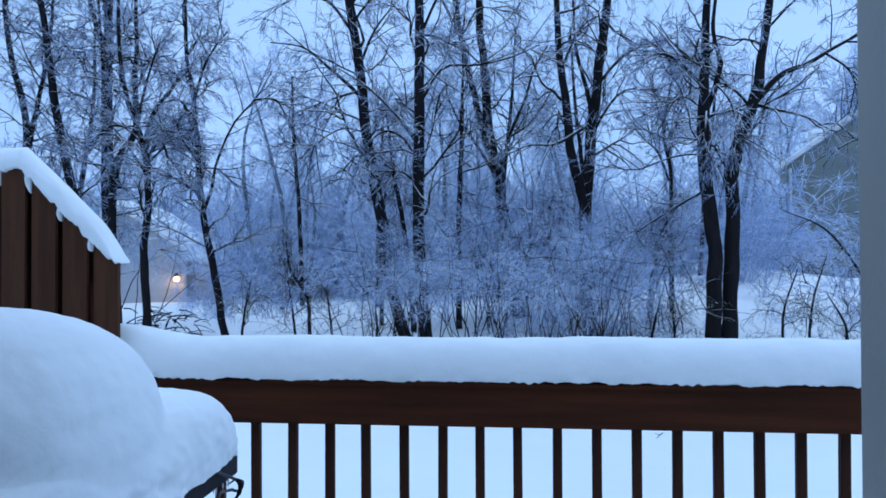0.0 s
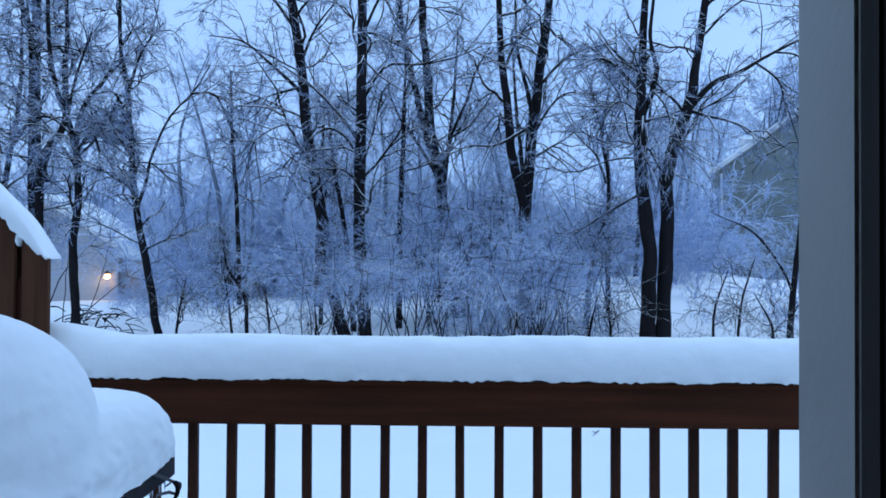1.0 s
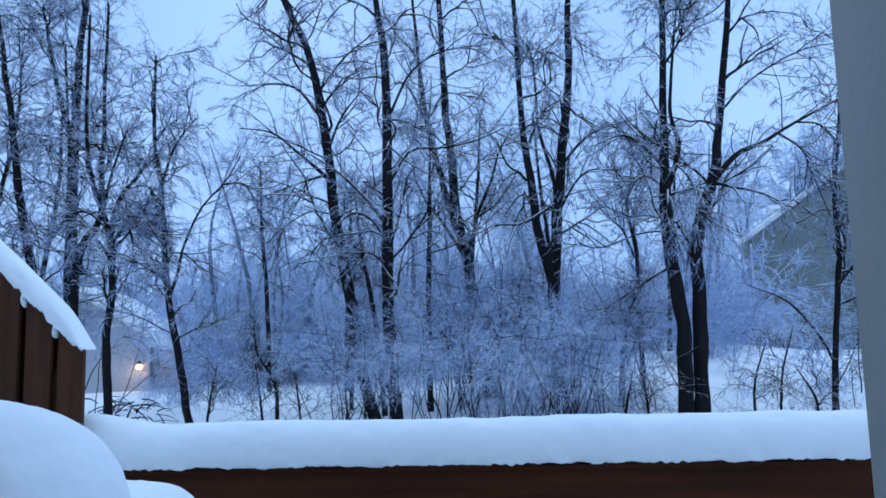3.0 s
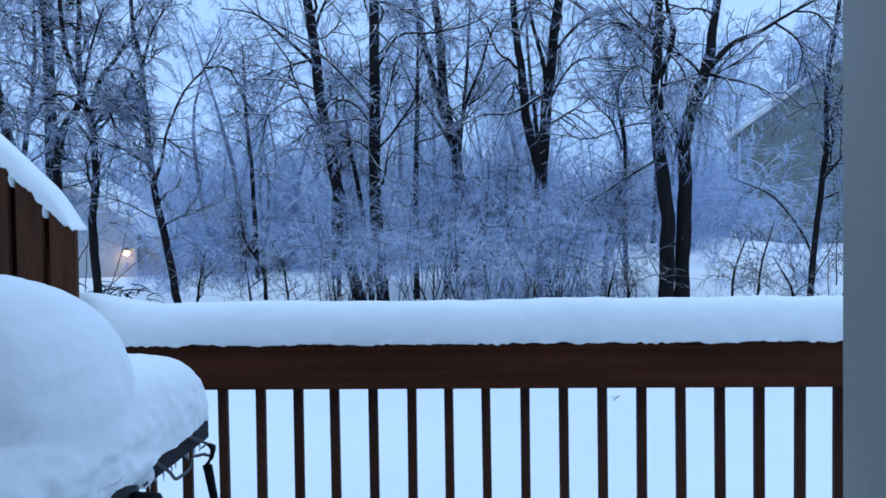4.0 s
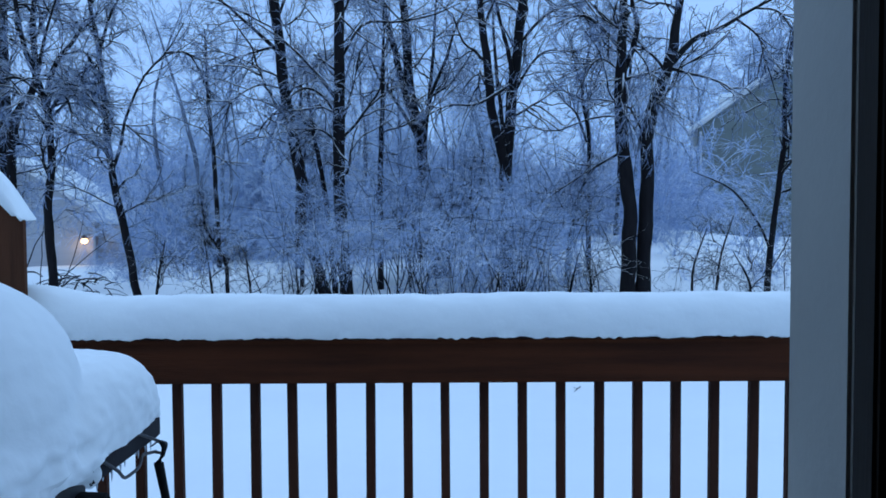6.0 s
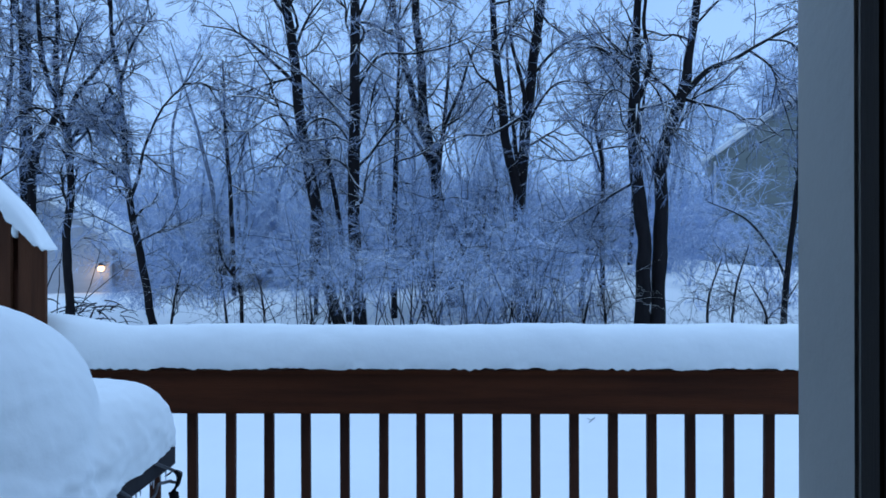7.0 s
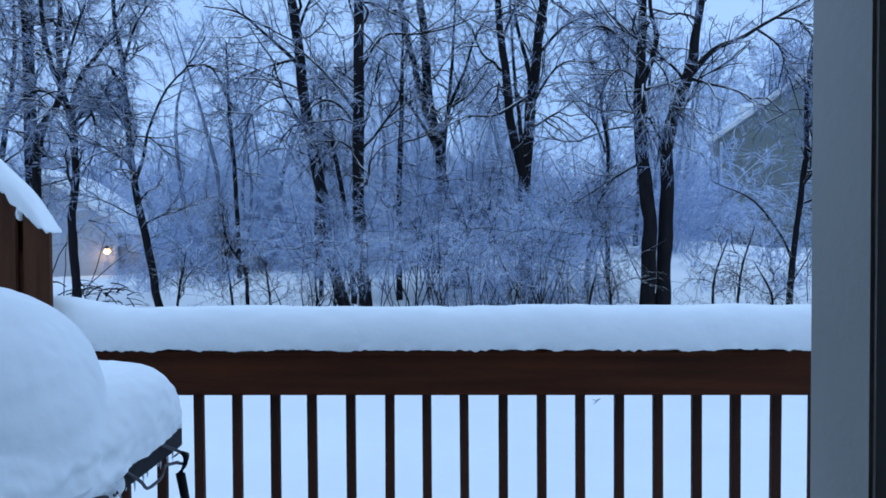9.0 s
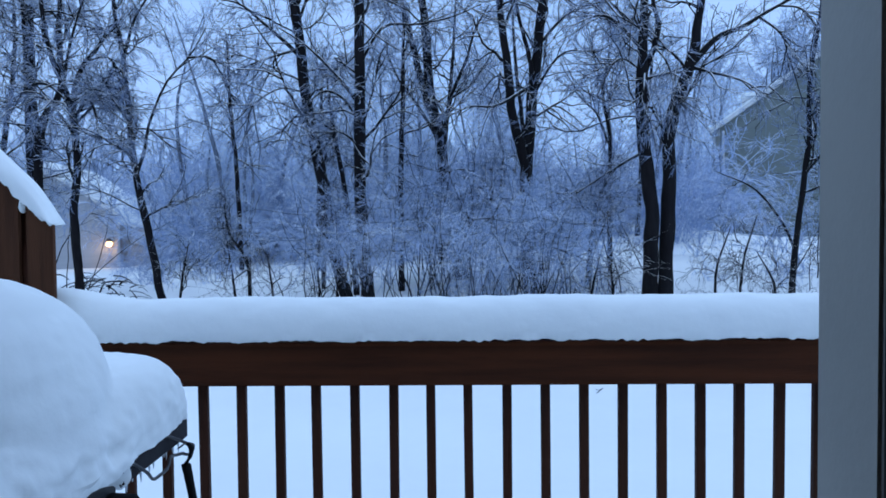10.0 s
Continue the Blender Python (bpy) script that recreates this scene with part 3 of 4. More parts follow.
def panel_snow():
    """Snow plastered on the front panel, thinning out in tatters round the knobs."""
    bm, ny, nz = bmesh.new(), 150, 44
    grid = []
    for j in range(nz + 1):
        row = []
        for i in range(ny + 1):
            y, z = 0.5 + 0.74 * i / ny, 0.765 + 0.155 * j / nz
            t = 0.5 * (z - 0.879 + 0.05 * max(0.0, 1.0 - y)) + 0.034 * hashed(y * 9, z * 11, 3) + 0.012 * hashed(y * 22, z * 24, 6)
            row.append((bm.verts.new((-0.682 + min(t, 0.034), y, z)), t))
        grid.append(row)
    for a, b in zip(grid, grid[1:]):
        for i in range(ny):
            four = (a[i], a[i + 1], b[i + 1], b[i])
            if max(t for _, t in four) > 0:
                bm.faces.new([v for v, _ in four])
    bmesh.ops.delete(bm, geom=[v for v in bm.verts if not v.link_faces], context="VERTS")
    bmesh.ops.recalc_face_normals(bm, faces=bm.faces)
    tagged(mesh_object("panel_snow", bm, SNOW, True), "ragged snow plastered on the front of the barbecue", "snow", kind="stuff")


snowy_ornament()
fallen_twig()
brush_pile()
barbecue()
shelf_icicles()
grill_brush()
grill_snow()
panel_snow()


# ---- doorway and the room behind the camera ----
def doorway():
    jamb = tagged(mesh_object("door_1", box(0.479, 0.31, 0.0, 0.52, 0.43, 2.12, 0.004), PAINT), "white painted door jamb of the open doorway", "door frame", kind="structure")
    tagged(mesh_object("trim", box(0.484, 0.4305, 0.0, 0.57, 0.448, 2.2, 0.003), PAINT), "white outer door trim", "trim", kind="structure")
    tagged(mesh_object("door_2", box(0.481, 0.27, 0.0, 0.8, 0.3095, 2.15, 0.004), DARK_TRIM), "dark inner door casing", "door frame", kind="structure")
    for name, b in (("wall_north", (0.5205, 0.312, -0.1, 3.4, 0.43, 2.6)), ("wall_north_left", (-3.2, 0.312, -0.1, -1.55, 0.43, 2.6)), ("wall_north_top", (-1.5495, 0.312, 2.125, 0.5195, 0.43, 2.6)),
                    ("wall_west", (-3.32, -4.0, -0.1, -3.205, 0.43, 2.6)), ("wall_east", (3.405, -4.0, -0.1, 3.52, 0.43, 2.6)), ("wall_south", (-3.2, -4.1, -0.1, 3.4, -4.0, 2.6))):
        tagged(mesh_object(name, box(*b), ROOM), "plain painted room wall", "wall", kind="structure")
    # Unseen white layer on the house wall, added to bounce light onto the snow.
    for name, b in (("bounce_wall", (0.572, 0.4305, -0.5, 3.6, 0.446, 2.75)), ("bounce_wall_left", (-3.4, 0.4305, -0.5, -1.55, 0.446, 2.75))):
        tagged(mesh_object(name, box(*b), TRIM), "unseen white wall layer beside the doorway, added to bounce light", "wall", kind="structure")
    tagged(mesh_object("ceiling", box(-3.4, -4.1, 2.605, 3.6, 0.43, 2.75), ROOM), "plain room ceiling", "ceiling", kind="structure")
    tagged(mesh_object("floor_indoors", box(-3.2, -3.99, -0.12, 3.4, 0.44, 0.0), BOARD_FLOOR), "wooden floor of the room", "floor", kind="structure")


doorway()


# ---- neighbouring houses ----
def neighbour_house():
    y = 36.0
    root = thing("house", "pale sage two-storey neighbour house with snow on its roof", "house", at=(12.4, y, 0.3))
    root.rotation_euler = (0, 0, radians(-21))
    o = lambda x, yy, z: (x - 12.4, yy - y, z - 0.3)
    width, eave, ridge = 11.0, 5.75, 9.6
    wall = part("wall", prism([(0, -0.8), (width, -0.8), (width, eave - 0.3), (width / 2, ridge - 0.3), (0, eave - 0.3)], 0, 11), VINYL, root, "sage-grey lap siding")
    for i in range(38):
        z = -0.6 + i * 0.24
        half = width / 2 if z < eave - 0.5 else max(0.2, (ridge - 0.5 - z) / (ridge - eave) * width / 2)
        part("siding_board", prism([(width / 2 - half, z), (width / 2 + half, z), (width / 2 + half, z + 0.235), (width / 2 - half, z + 0.235)], -0.03, -0.004), VINYL, wall)
    s = (ridge - eave) / (width / 2)
    part("roof", prism([(-0.45, eave - 0.45 * s - 0.3), (width / 2, ridge - 0.3), (width + 0.45, eave - 0.45 * s - 0.3), (width + 0.45, eave - 0.45 * s - 0.12), (width / 2, ridge - 0.1), (-0.45, eave - 0.45 * s - 0.12)], -0.4, 11.4), TRIM, root, "white fascia and soffit")
    part("roof_snow", prism([(-0.5, eave - 0.5 * s - 0.115), (width / 2, ridge - 0.095), (width + 0.5, eave - 0.5 * s - 0.115), (width + 0.5, eave - 0.5 * s + 0.02), (width / 2, ridge + 0.05), (-0.5, eave - 0.5 * s + 0.02)], -0.1, 11.4), SNOW, root, "snow on the roof")
    part("downspout", box(0.1, -0.14, -0.6, 0.2, -0.04, eave - 0.45, 0.01), TRIM, root, "white downspout")
    part("chimney", box(0.9, 3.0, eave, 1.9, 4.0, eave + 1.5, 0.02), TRIM, root, "snow-capped chimney box")
    part("chimney_snow", box(0.85, 2.95, eave + 1.5, 1.95, 4.05, eave + 1.75, 0.08), SNOW, root)


def lamp_house():
    y = 34.0
    root = thing("house", "pale grey neighbour house with steep snowy roof and lit porch", "house", at=(-18.9, y, -0.45))
    root.rotation_euler = (0, 0, radians(12))
    wall = part("wall", prism([(-3.2, -0.8), (3.0, -0.8), (3.0, 2.3), (0, 4.3), (-3.2, 2.2)], 0, 8), GREY_SIDING, root, "pale grey lap siding")
    for i in range(24):
        z = -0.5 + i * 0.2
        half = 3.0 if z < 2.1 else max(0.1, 3.0 * (4.15 - z) / 2.05)
        part("siding_board", box(-half, -0.028, z, half, -0.004, z + 0.192), GREY_SIDING, wall)
    part("roof", prism([(-3.6, 1.95), (0, 4.31), (3.45, 2.0), (3.45, 2.12), (0, 4.45), (-3.6, 2.07)], -0.35, 8.3), TRIM, root, "white fascia")
    part("roof_snow", prism([(-3.65, 2.076), (0, 4.456), (3.5, 2.126), (3.54, 2.36), (3.4, 2.5), (0, 4.84), (-3.65, 2.45)], -0.38, 8.3), SNOW, root, "snow on the steep roof")
    part("porch_roof", prism([(3.0, 1.9), (4.6, 1.72), (4.6, 1.82), (3.0, 2.0)], -1.0, 4), TRIM, root)
    part("porch_snow", prism([(3.02, 2.005), (4.62, 1.825), (4.66, 2.0), (4.4, 2.08), (3.02, 2.2)], -1.05, 4), SNOW, root)
    part("porch_wall", box(3.01, 0.6, -0.8, 4.5, 3.9, 1.7), GREY_SIDING, root)
    for x in (3.15, 4.5):
        part("porch_post", box(x - 0.05, -0.9, -0.7, x + 0.05, -0.8, 1.7, 0.01), GREY_SIDING, root)
    lantern = thing("wall_lantern", "warm glowing porch lantern on the grey house", "lamp", at=(-16.32, 34.28, 0.55))
    lantern.rotation_euler = (0, 0, radians(12))
    bm = bmesh.new()
    bmesh.ops.create_icosphere(bm, subdivisions=2, radius=0.15)
    part("globe", bm, LAMP, lantern, "glowing globe", True)
    part("bracket", box(-0.03, 0.1, -0.03, 0.03, 0.25, 0.03), ENAMEL, lantern)
    part("cap", prism([(-0.18, 0.13), (0.18, 0.13), (0.0, 0.28)], -0.16, 0.12), ENAMEL, lantern)
    glow = new("lantern_light", bpy.data.lights.new("lantern_light", "POINT"))
    glow.data.energy, glow.data.color, glow.data.shadow_soft_size = 14, (1.0, 0.6, 0.28), 0.15
    glow.location = (-16.25, 33.94, 0.5)


neighbour_house()
lamp_house()


# ---- trees ----
tree("tall bare tree with a leaning dark trunk and frosted crown", 15.6, [(0.135, [(-2.2, -0.45), (-2.55, 0.3), (-2.89, 2.2), (-3.17, 3.94), (-3.33, 5.5), (-3.56, 6.85), (-3.8, 8.0), (-4.5, 9.6), (-4.9, 11.5)])],
     [(0.05, [(-3.35, 0, 5.0), (-3.58, -0.2, 5.22), (-4.03, -0.3, 5.62), (-4.5, -0.4, 5.98), (-5.16, -0.5, 6.07)]), (0.04, [(-3.3, 0, 5.1), (-3.6, -0.2, 4.98), (-4.04, -0.3, 4.82), (-4.65, -0.3, 4.6)]), (0.05, [(-3.5, 0, 6.4), (-4.2, 0.2, 7.2), (-5.4, 0.3, 7.3)]),
      (0.04, [(-3.35, 0, 5.6), (-3.0, -0.2, 6.3), (-2.5, -0.3, 6.9)]), (0.03, [(-3.2, 0, 4.2), (-3.7, -0.4, 4.2), (-4.4, -0.6, 3.7)])], 11, side=20)
tree("tall bare tree with a straight dark trunk and frosted crown", 15.6, [(0.14, [(-1.85, -0.45), (-2.0, 0.4), (-2.08, 2.2), (-2.03, 4.26), (-2.0, 6.14), (-2.08, 7.9), (-2.25, 9.2), (-2.3, 12.0)])],
     [(0.045, [(-2.05, 0, 3.9), (-2.5, -0.2, 4.5), (-3.1, -0.3, 5.1), (-3.7, -0.3, 5.5)]), (0.045, [(-2.07, 0, 3.5), (-2.35, -0.2, 4.0), (-2.8, -0.3, 4.15), (-3.4, -0.3, 3.6)]), (0.04, [(-2.02, 0, 4.8), (-1.51, -0.2, 5.49), (-0.8, -0.4, 5.48), (-0.09, -0.5, 5.59), (0.51, -0.6, 5.81)]),
      (0.04, [(-2.0, 0, 6.3), (-1.5, -0.2, 7.2), (-0.9, -0.3, 7.6), (-0.2, -0.4, 7.7)]), (0.035, [(-2.03, 0, 3.0), (-2.4, -0.4, 3.3), (-2.9, -0.6, 3.2)]), (0.03, [(-2.02, 0, 3.4), (-1.75, -0.3, 4.1), (-1.55, -0.4, 4.9)])], 12, side=20)
tree("bare tree with a forked leaning trunk behind the thicket", 20.0, [(0.16, [(0.1, -0.2), (-0.3, 2.2), (-0.5, 3.6), (-0.76, 5.0), (-0.85, 6.6), (-0.98, 8.15), (-1.06, 10.6), (-1.2, 13.0)]), (0.1, [(-0.62, 4.1), (-0.9, 4.9), (-1.13, 5.9), (-1.45, 7.2), (-1.67, 9.0), (-1.9, 12.0)])],
     [(0.06, [(-0.45, 0, 3.6), (-0.15, -0.2, 4.81), (0.24, -0.3, 5.7), (0.47, -0.4, 6.45), (0.85, -0.4, 7.1)]), (0.055, [(-0.5, 0, 3.6), (-1.07, -0.3, 4.52), (-1.52, -0.4, 5.13), (-1.85, -0.5, 5.9)]), (0.04, [(-0.2, -0.2, 4.7), (0.4, -0.3, 5.1), (1.0, -0.3, 6.0)])], 13, side=13)
tree("bare tree with two dark stems rising from one base", 17.0, [(0.15, [(1.68, -0.3), (1.57, 1.9), (1.62, 3.1), (1.75, 4.4), (1.89, 5.8), (2.1, 7.5), (2.2, 9.5), (2.3, 12.5)]), (0.12, [(1.58, 2.2), (1.49, 2.87), (1.27, 3.9), (1.14, 5.06), (1.0, 6.47), (0.9, 9.0), (0.8, 12.0)]), (0.055, [(1.74, 4.6), (1.62, 5.3), (1.38, 6.33), (1.3, 8.0)])],
     [(0.045, [(1.85, 0, 5.4), (2.34, -0.2, 5.93), (2.85, -0.3, 6.2), (3.56, -0.4, 6.32)]), (0.045, [(1.66, 0, 4.5), (0.91, -0.3, 4.04), (0.27, -0.5, 3.98), (-0.25, -0.6, 3.73)]), (0.04, [(1.7, 0, 4.2), (2.1, -0.2, 4.9), (2.5, -0.4, 5.2), (3.2, -0.5, 5.1)])], 14, side=12)
tree("large bare tree with twin dark trunks close together", 15.2, [(0.155, [(3.95, -0.35), (3.9, 1.6), (3.82, 3.4), (3.75, 4.7), (3.9, 6.0), (4.0, 10.5)]), (0.155, [(4.22, -0.4), (4.34, 1.8), (4.4, 3.4), (4.72, 4.6), (5.0, 6.0), (5.5, 10.0)]), (0.06, [(3.8, 4.3), (4.1, 5.3), (4.0, 6.2), (4.3, 8.5)])],
     [(0.075, [(4.72, 0, 4.5), (5.2, -0.2, 5.05), (5.7, -0.3, 5.25), (6.3, -0.3, 5.6), (7.5, -0.4, 6.2)]), (0.05, [(3.8, 0, 4.9), (3.0, -0.3, 5.5), (2.3, -0.4, 5.3)]), (0.03, [(3.85, 0, 4.6), (3.7, -0.5, 4.0), (3.6, -0.7, 3.2)]), (0.035, [(4.15, 1.4, 2.95), (3.4, 1.7, 2.5), (2.5, 1.9, 1.9)]), (0.025, [(4.0, 0, 5.0), (4.2, -0.5, 4.4), (4.3, -0.8, 3.3)]), (0.025, [(4.5, 0, 4.6), (4.3, -0.5, 4.2), (4.1, -0.8, 3.4)]), (0.03, [(3.85, 0, 4.4), (3.2, -0.5, 4.6), (2.7, -0.8, 3.8)]),
      (0.03, [(6.0, -0.3, 5.45), (6.4, -0.5, 5.0), (6.5, -0.6, 4.3)]), (0.03, [(6.4, -0.3, 5.65), (6.8, -0.5, 5.5), (7.2, -0.6, 4.9)]), (0.03, [(5.0, 0, 6.0), (5.6, -0.3, 6.6), (6.6, -0.5, 7.1), (7.6, -0.5, 7.2)])], 15, side=11)
tree("bushy bare tree with a thin dark stem and spreading branches", 20.0, [(0.06, [(4.06, 0.3), (4.04, 2.79), (4.01, 3.84), (3.89, 4.75), (3.96, 5.64), (4.23, 6.54)])],
     [(0.04, [(4.01, 0, 3.5), (3.7, -0.2, 4.22), (3.4, -0.3, 4.5), (3.02, -0.3, 4.9)]), (0.035, [(3.92, 0, 4.5), (4.3, -0.2, 5.34), (4.53, -0.3, 5.9)]), (0.03, [(3.89, 0, 4.9), (3.63, -0.2, 5.65), (3.55, -0.2, 6.3)])], 26, side=12, reach=1.7, low=2.6)
tree("slender crooked bare tree with drooping frosted twigs", 15.6, [(0.088, [(-6.35, -0.4), (-6.45, 0.3), (-6.64, 1.41), (-6.88, 2.62), (-6.97, 3.82), (-7.12, 5.02), (-7.21, 6.2), (-7.3, 8.0)])],
     [(0.042, [(-6.86, 0, 2.5), (-6.62, -0.1, 3.05), (-6.48, -0.2, 3.55), (-6.1, -0.2, 4.4), (-5.55, -0.3, 4.93), (-5.2, -0.3, 5.5)]), (0.035, [(-5.6, -0.3, 4.9), (-5.07, -0.4, 4.85), (-4.77, -0.4, 4.3)]), (0.04, [(-6.95, 0, 3.5), (-7.32, -0.2, 4.18), (-7.8, -0.3, 4.3)]), (0.03, [(-6.7, 0, 1.6), (-6.3, -0.2, 1.75), (-5.9, -0.3, 1.95)]), (0.04, [(-7.1, 0, 4.9), (-6.7, -0.2, 5.8), (-6.2, -0.3, 6.4)])], 16, side=28, reach=2.2, low=2.8, subs=10, fine=10)
tree("slender bare tree with a wavy dark stem and umbrella-like crown", 15.6, [(0.098, [(-8.2, -0.4), (-8.23, 0.15), (-8.33, 0.94), (-8.18, 1.79), (-8.2, 2.63), (-8.22, 3.48), (-8.36, 4.26), (-8.52, 5.0), (-8.7, 6.3), (-8.8, 9.0)])],
     [(0.065, [(-8.26, 0, 3.9), (-7.92, -0.2, 4.67), (-7.48, -0.3, 5.16), (-7.2, -0.3, 5.6)]), (0.05, [(-8.32, 0, 4.1), (-8.66, -0.2, 4.42), (-9.03, -0.3, 4.3), (-9.35, -0.3, 3.8)]), (0.045, [(-8.23, 0, 3.8), (-7.81, -0.3, 4.25), (-7.26, -0.4, 4.16), (-6.79, -0.5, 3.6)]), (0.04, [(-8.22, 0, 3.6), (-7.75, -0.3, 4.07), (-7.52, -0.4, 3.77), (-7.41, -0.5, 3.2)]), (0.045, [(-8.4, 0, 4.4), (-8.1, -0.2, 5.3), (-7.7, -0.3, 6.3)]),
      (0.03, [(-7.7, -0.25, 4.9), (-7.2, -0.4, 4.9), (-6.9, -0.5, 4.5)])], 17, side=22, reach=2.2, low=3.7, subs=10, fine=10)
tree("tall dark bare tree beyond the wooden screen", 18.0, [(0.17, [(-10.4, -0.4), (-10.5, 3.0), (-10.45, 6.0), (-10.35, 8.2), (-10.2, 12.5)]), (0.08, [(-10.45, 6.5), (-10.9, 8.0), (-11.5, 10.5)])], (), 18, side=22, reach=2.6, subs=9, fine=10)
tree("leaning dark bare tree beyond the wooden screen", 17.0, [(0.13, [(-10.3, -0.4), (-10.6, 2.0), (-11.1, 4.4), (-11.6, 7.5), (-12.0, 10.0)])], (), 19, side=24, reach=2.6, low=2.5, subs=9, fine=10)
tree("bare tree with a forked stem and a dense frosted crown", 18.5, [(0.12, [(-13.1, -0.4), (-13.3, 2.5), (-13.2, 5.0), (-13.5, 7.5), (-13.6, 10.5)]), (0.07, [(-13.25, 3.2), (-12.7, 5.0), (-12.4, 7.5), (-12.3, 9.5)])], (), 27, side=18, reach=2.5, low=2.6, subs=9, fine=10)
tree("thin bare tree with arching frosted branches", 15.6, [(0.065, [(7.0, -0.1), (7.15, 1.2), (7.38, 2.9), (7.45, 4.4), (7.6, 6.5), (7.7, 9.5)])],
     [(0.03, [(7.3, 0, 2.4), (7.7, -0.2, 3.0), (7.9, -0.3, 3.6)])], 20, side=26, reach=2.0, low=2.6, subs=9)
tree("dark branch arching out of the snow before the pale house", 19.9, [(0.04, [(9.05, 0.2), (8.75, 1.2), (7.95, 2.2), (6.8, 2.68)])], (), 25, side=7, reach=0.8, low=0.7, subs=6, fine=4)
tree("thin dark bare sapling beside the leaning trunk", 18.0, [(0.07, [(-2.5, -0.3), (-2.75, 2.0), (-3.05, 3.8), (-3.2, 5.2)])], (), 21, side=12, reach=1.4, low=2.6)
tree("bare tree with a slim forked stem and dense frosted twigs", 17.0, [(0.10, [(-9.6, -0.4), (-9.68, 2.75), (-9.48, 3.79), (-9.32, 4.7), (-9.12, 5.87), (-9.07, 6.64), (-9.2, 10.0)]), (0.07, [(-9.6, 3.2), (-9.9, 4.4), (-10.1, 6.0), (-10.3, 9.0)])], (), 22, side=18, reach=2.6, low=3.4, subs=9, fine=10)
for i, (x, y, h, lean) in enumerate(((-5.9, 15.3, 1.5, 0.2), (-4.75, 15.6, 1.5, -0.2), (-3.94, 15.6, 1.2, -0.15), (-2.95, 15.2, 0.95, 0.05), (5.15, 14.8, 1.7, 0.2), (5.9, 15.6, 1.9, 0.3), (6.4, 15.0, 1.2, -0.3), (3.2, 15.2, 1.5, -0.2), (8.0, 16.0, 1.6, 0.2), (2.6, 14.8, 1.2, 0.3))):
    g = float(ground_height(x, y))
    tree("small dark bare sapling poking out of the snow", y, [(0.03, [(x, g), (x + lean * 0.4, g + h * 0.5), (x + lean, g + h)])], (), 80 + i, LIMB, side=9, reach=1.1, low=0.3, subs=7, fine=3, thick=0.006)
for i, (x, y, h, lean) in enumerate(((-5.0, 17.5, 2.3, -0.4), (-3.6, 19.5, 4.4, 0.1), (-1.45, 18.5, 7.0, 0.1), (0.75, 19.0, 3.4, 0.3), (3.2, 18.5, 3.2, 0.4), (-4.6, 24.0, 7.0, 0.2),
                                     (-7.4, 25.0, 8.0, -0.3), (2.4, 26.0, 9.0, -0.4), (6.4, 27.0, 8.0, 0.5), (-0.6, 25.0, 9.0, 0.4), (-12.5, 20.0, 9.0, 0.4))):
    g = float(ground_height(x, y))
    tree("thin frosted bare tree standing in the snow", y, [(0.035 + 0.006 * h, [(x, g), (x + lean * 0.3, g + h * 0.4), (x + lean, g + h * 0.7), (x + lean * 1.4, g + h)])], (), 40 + i, side=16, reach=0.22 * h + 0.4, low=0.4 * h, subs=8, fine=6)


# ---- thicket and far woods ----
def scatter(name, templates, places, mat, label):
    """Copies of the templates at (x, y, z, turn, size), joined into one object."""
    vs, fs, count = [], [], 0
    for i, (x, y, z, turn, size) in enumerate(places):
        v, f = templates[i % len(templates)]
        c, s = math.cos(turn), math.sin(turn)
        w = np.empty_like(v)
        w[:, 0], w[:, 1], w[:, 2] = (v[:, 0] * c - v[:, 1] * s) * size + x, (v[:, 0] * s + v[:, 1] * c) * size + y, v[:, 2] * size + z
        vs.append(w)
        fs.append(f + count)
        count += len(v)
    ob = new(name, quad_mesh(name, np.concatenate(vs), np.concatenate(fs), mat))
    return tagged(ob, label, name.replace("_", " "), kind="stuff")


def shrub(seed):
    rng = random.Random(seed)
    t = Tubes()
    for _ in range(9):
        p = Vector((rng.gauss(0, 0.15), rng.gauss(0, 0.15), -0.1))
        line = shoot(rng, p, Vector((rng.gauss(0, 0.4), rng.gauss(0, 0.4), 1)), rng.uniform(1.3, 2.9), 7, 0.17, -0.09)
        t.add(line, [0.014 * (1 - 0.1 * q) for q in range(8)], 3)
        clothe(rng, t, line, 0.85, 0.009, 9, 6, 1.0, -0.2)
    return t.arrays()


def far_tree(seed, boughs, subs, fine, thick, segs):
    rng = random.Random(seed)
    stem, t = Tubes(), Tubes()
    line = shoot(rng, Vector((0, 0, -0.3)), Vector((0, 0, 1)), rng.uniform(7.0, 10.0), 9, 0.07, 0.02)
    stem.add(line, [0.12 * (1 - 0.095 * q) for q in range(10)], 5)
    for k in range(boughs):
        i = rng.uniform(0.8, 8.9)
        p = line[int(i)].lerp(line[int(i) + 1], i - int(i))
        b = shoot(rng, p, aside(rng, Vector((0, 0, 1)), rng.uniform(0.5, 1.1)), rng.uniform(1.2, 2.8) * (1.15 - i / 14), 4, 0.17, 0.02)
        t.add(b, [0.022, 0.018, 0.014, 0.01, 0.006], 3)
        clothe(rng, t, b, 1.0, thick, subs, fine, segs=segs)
    return stem.arrays(), t.arrays()


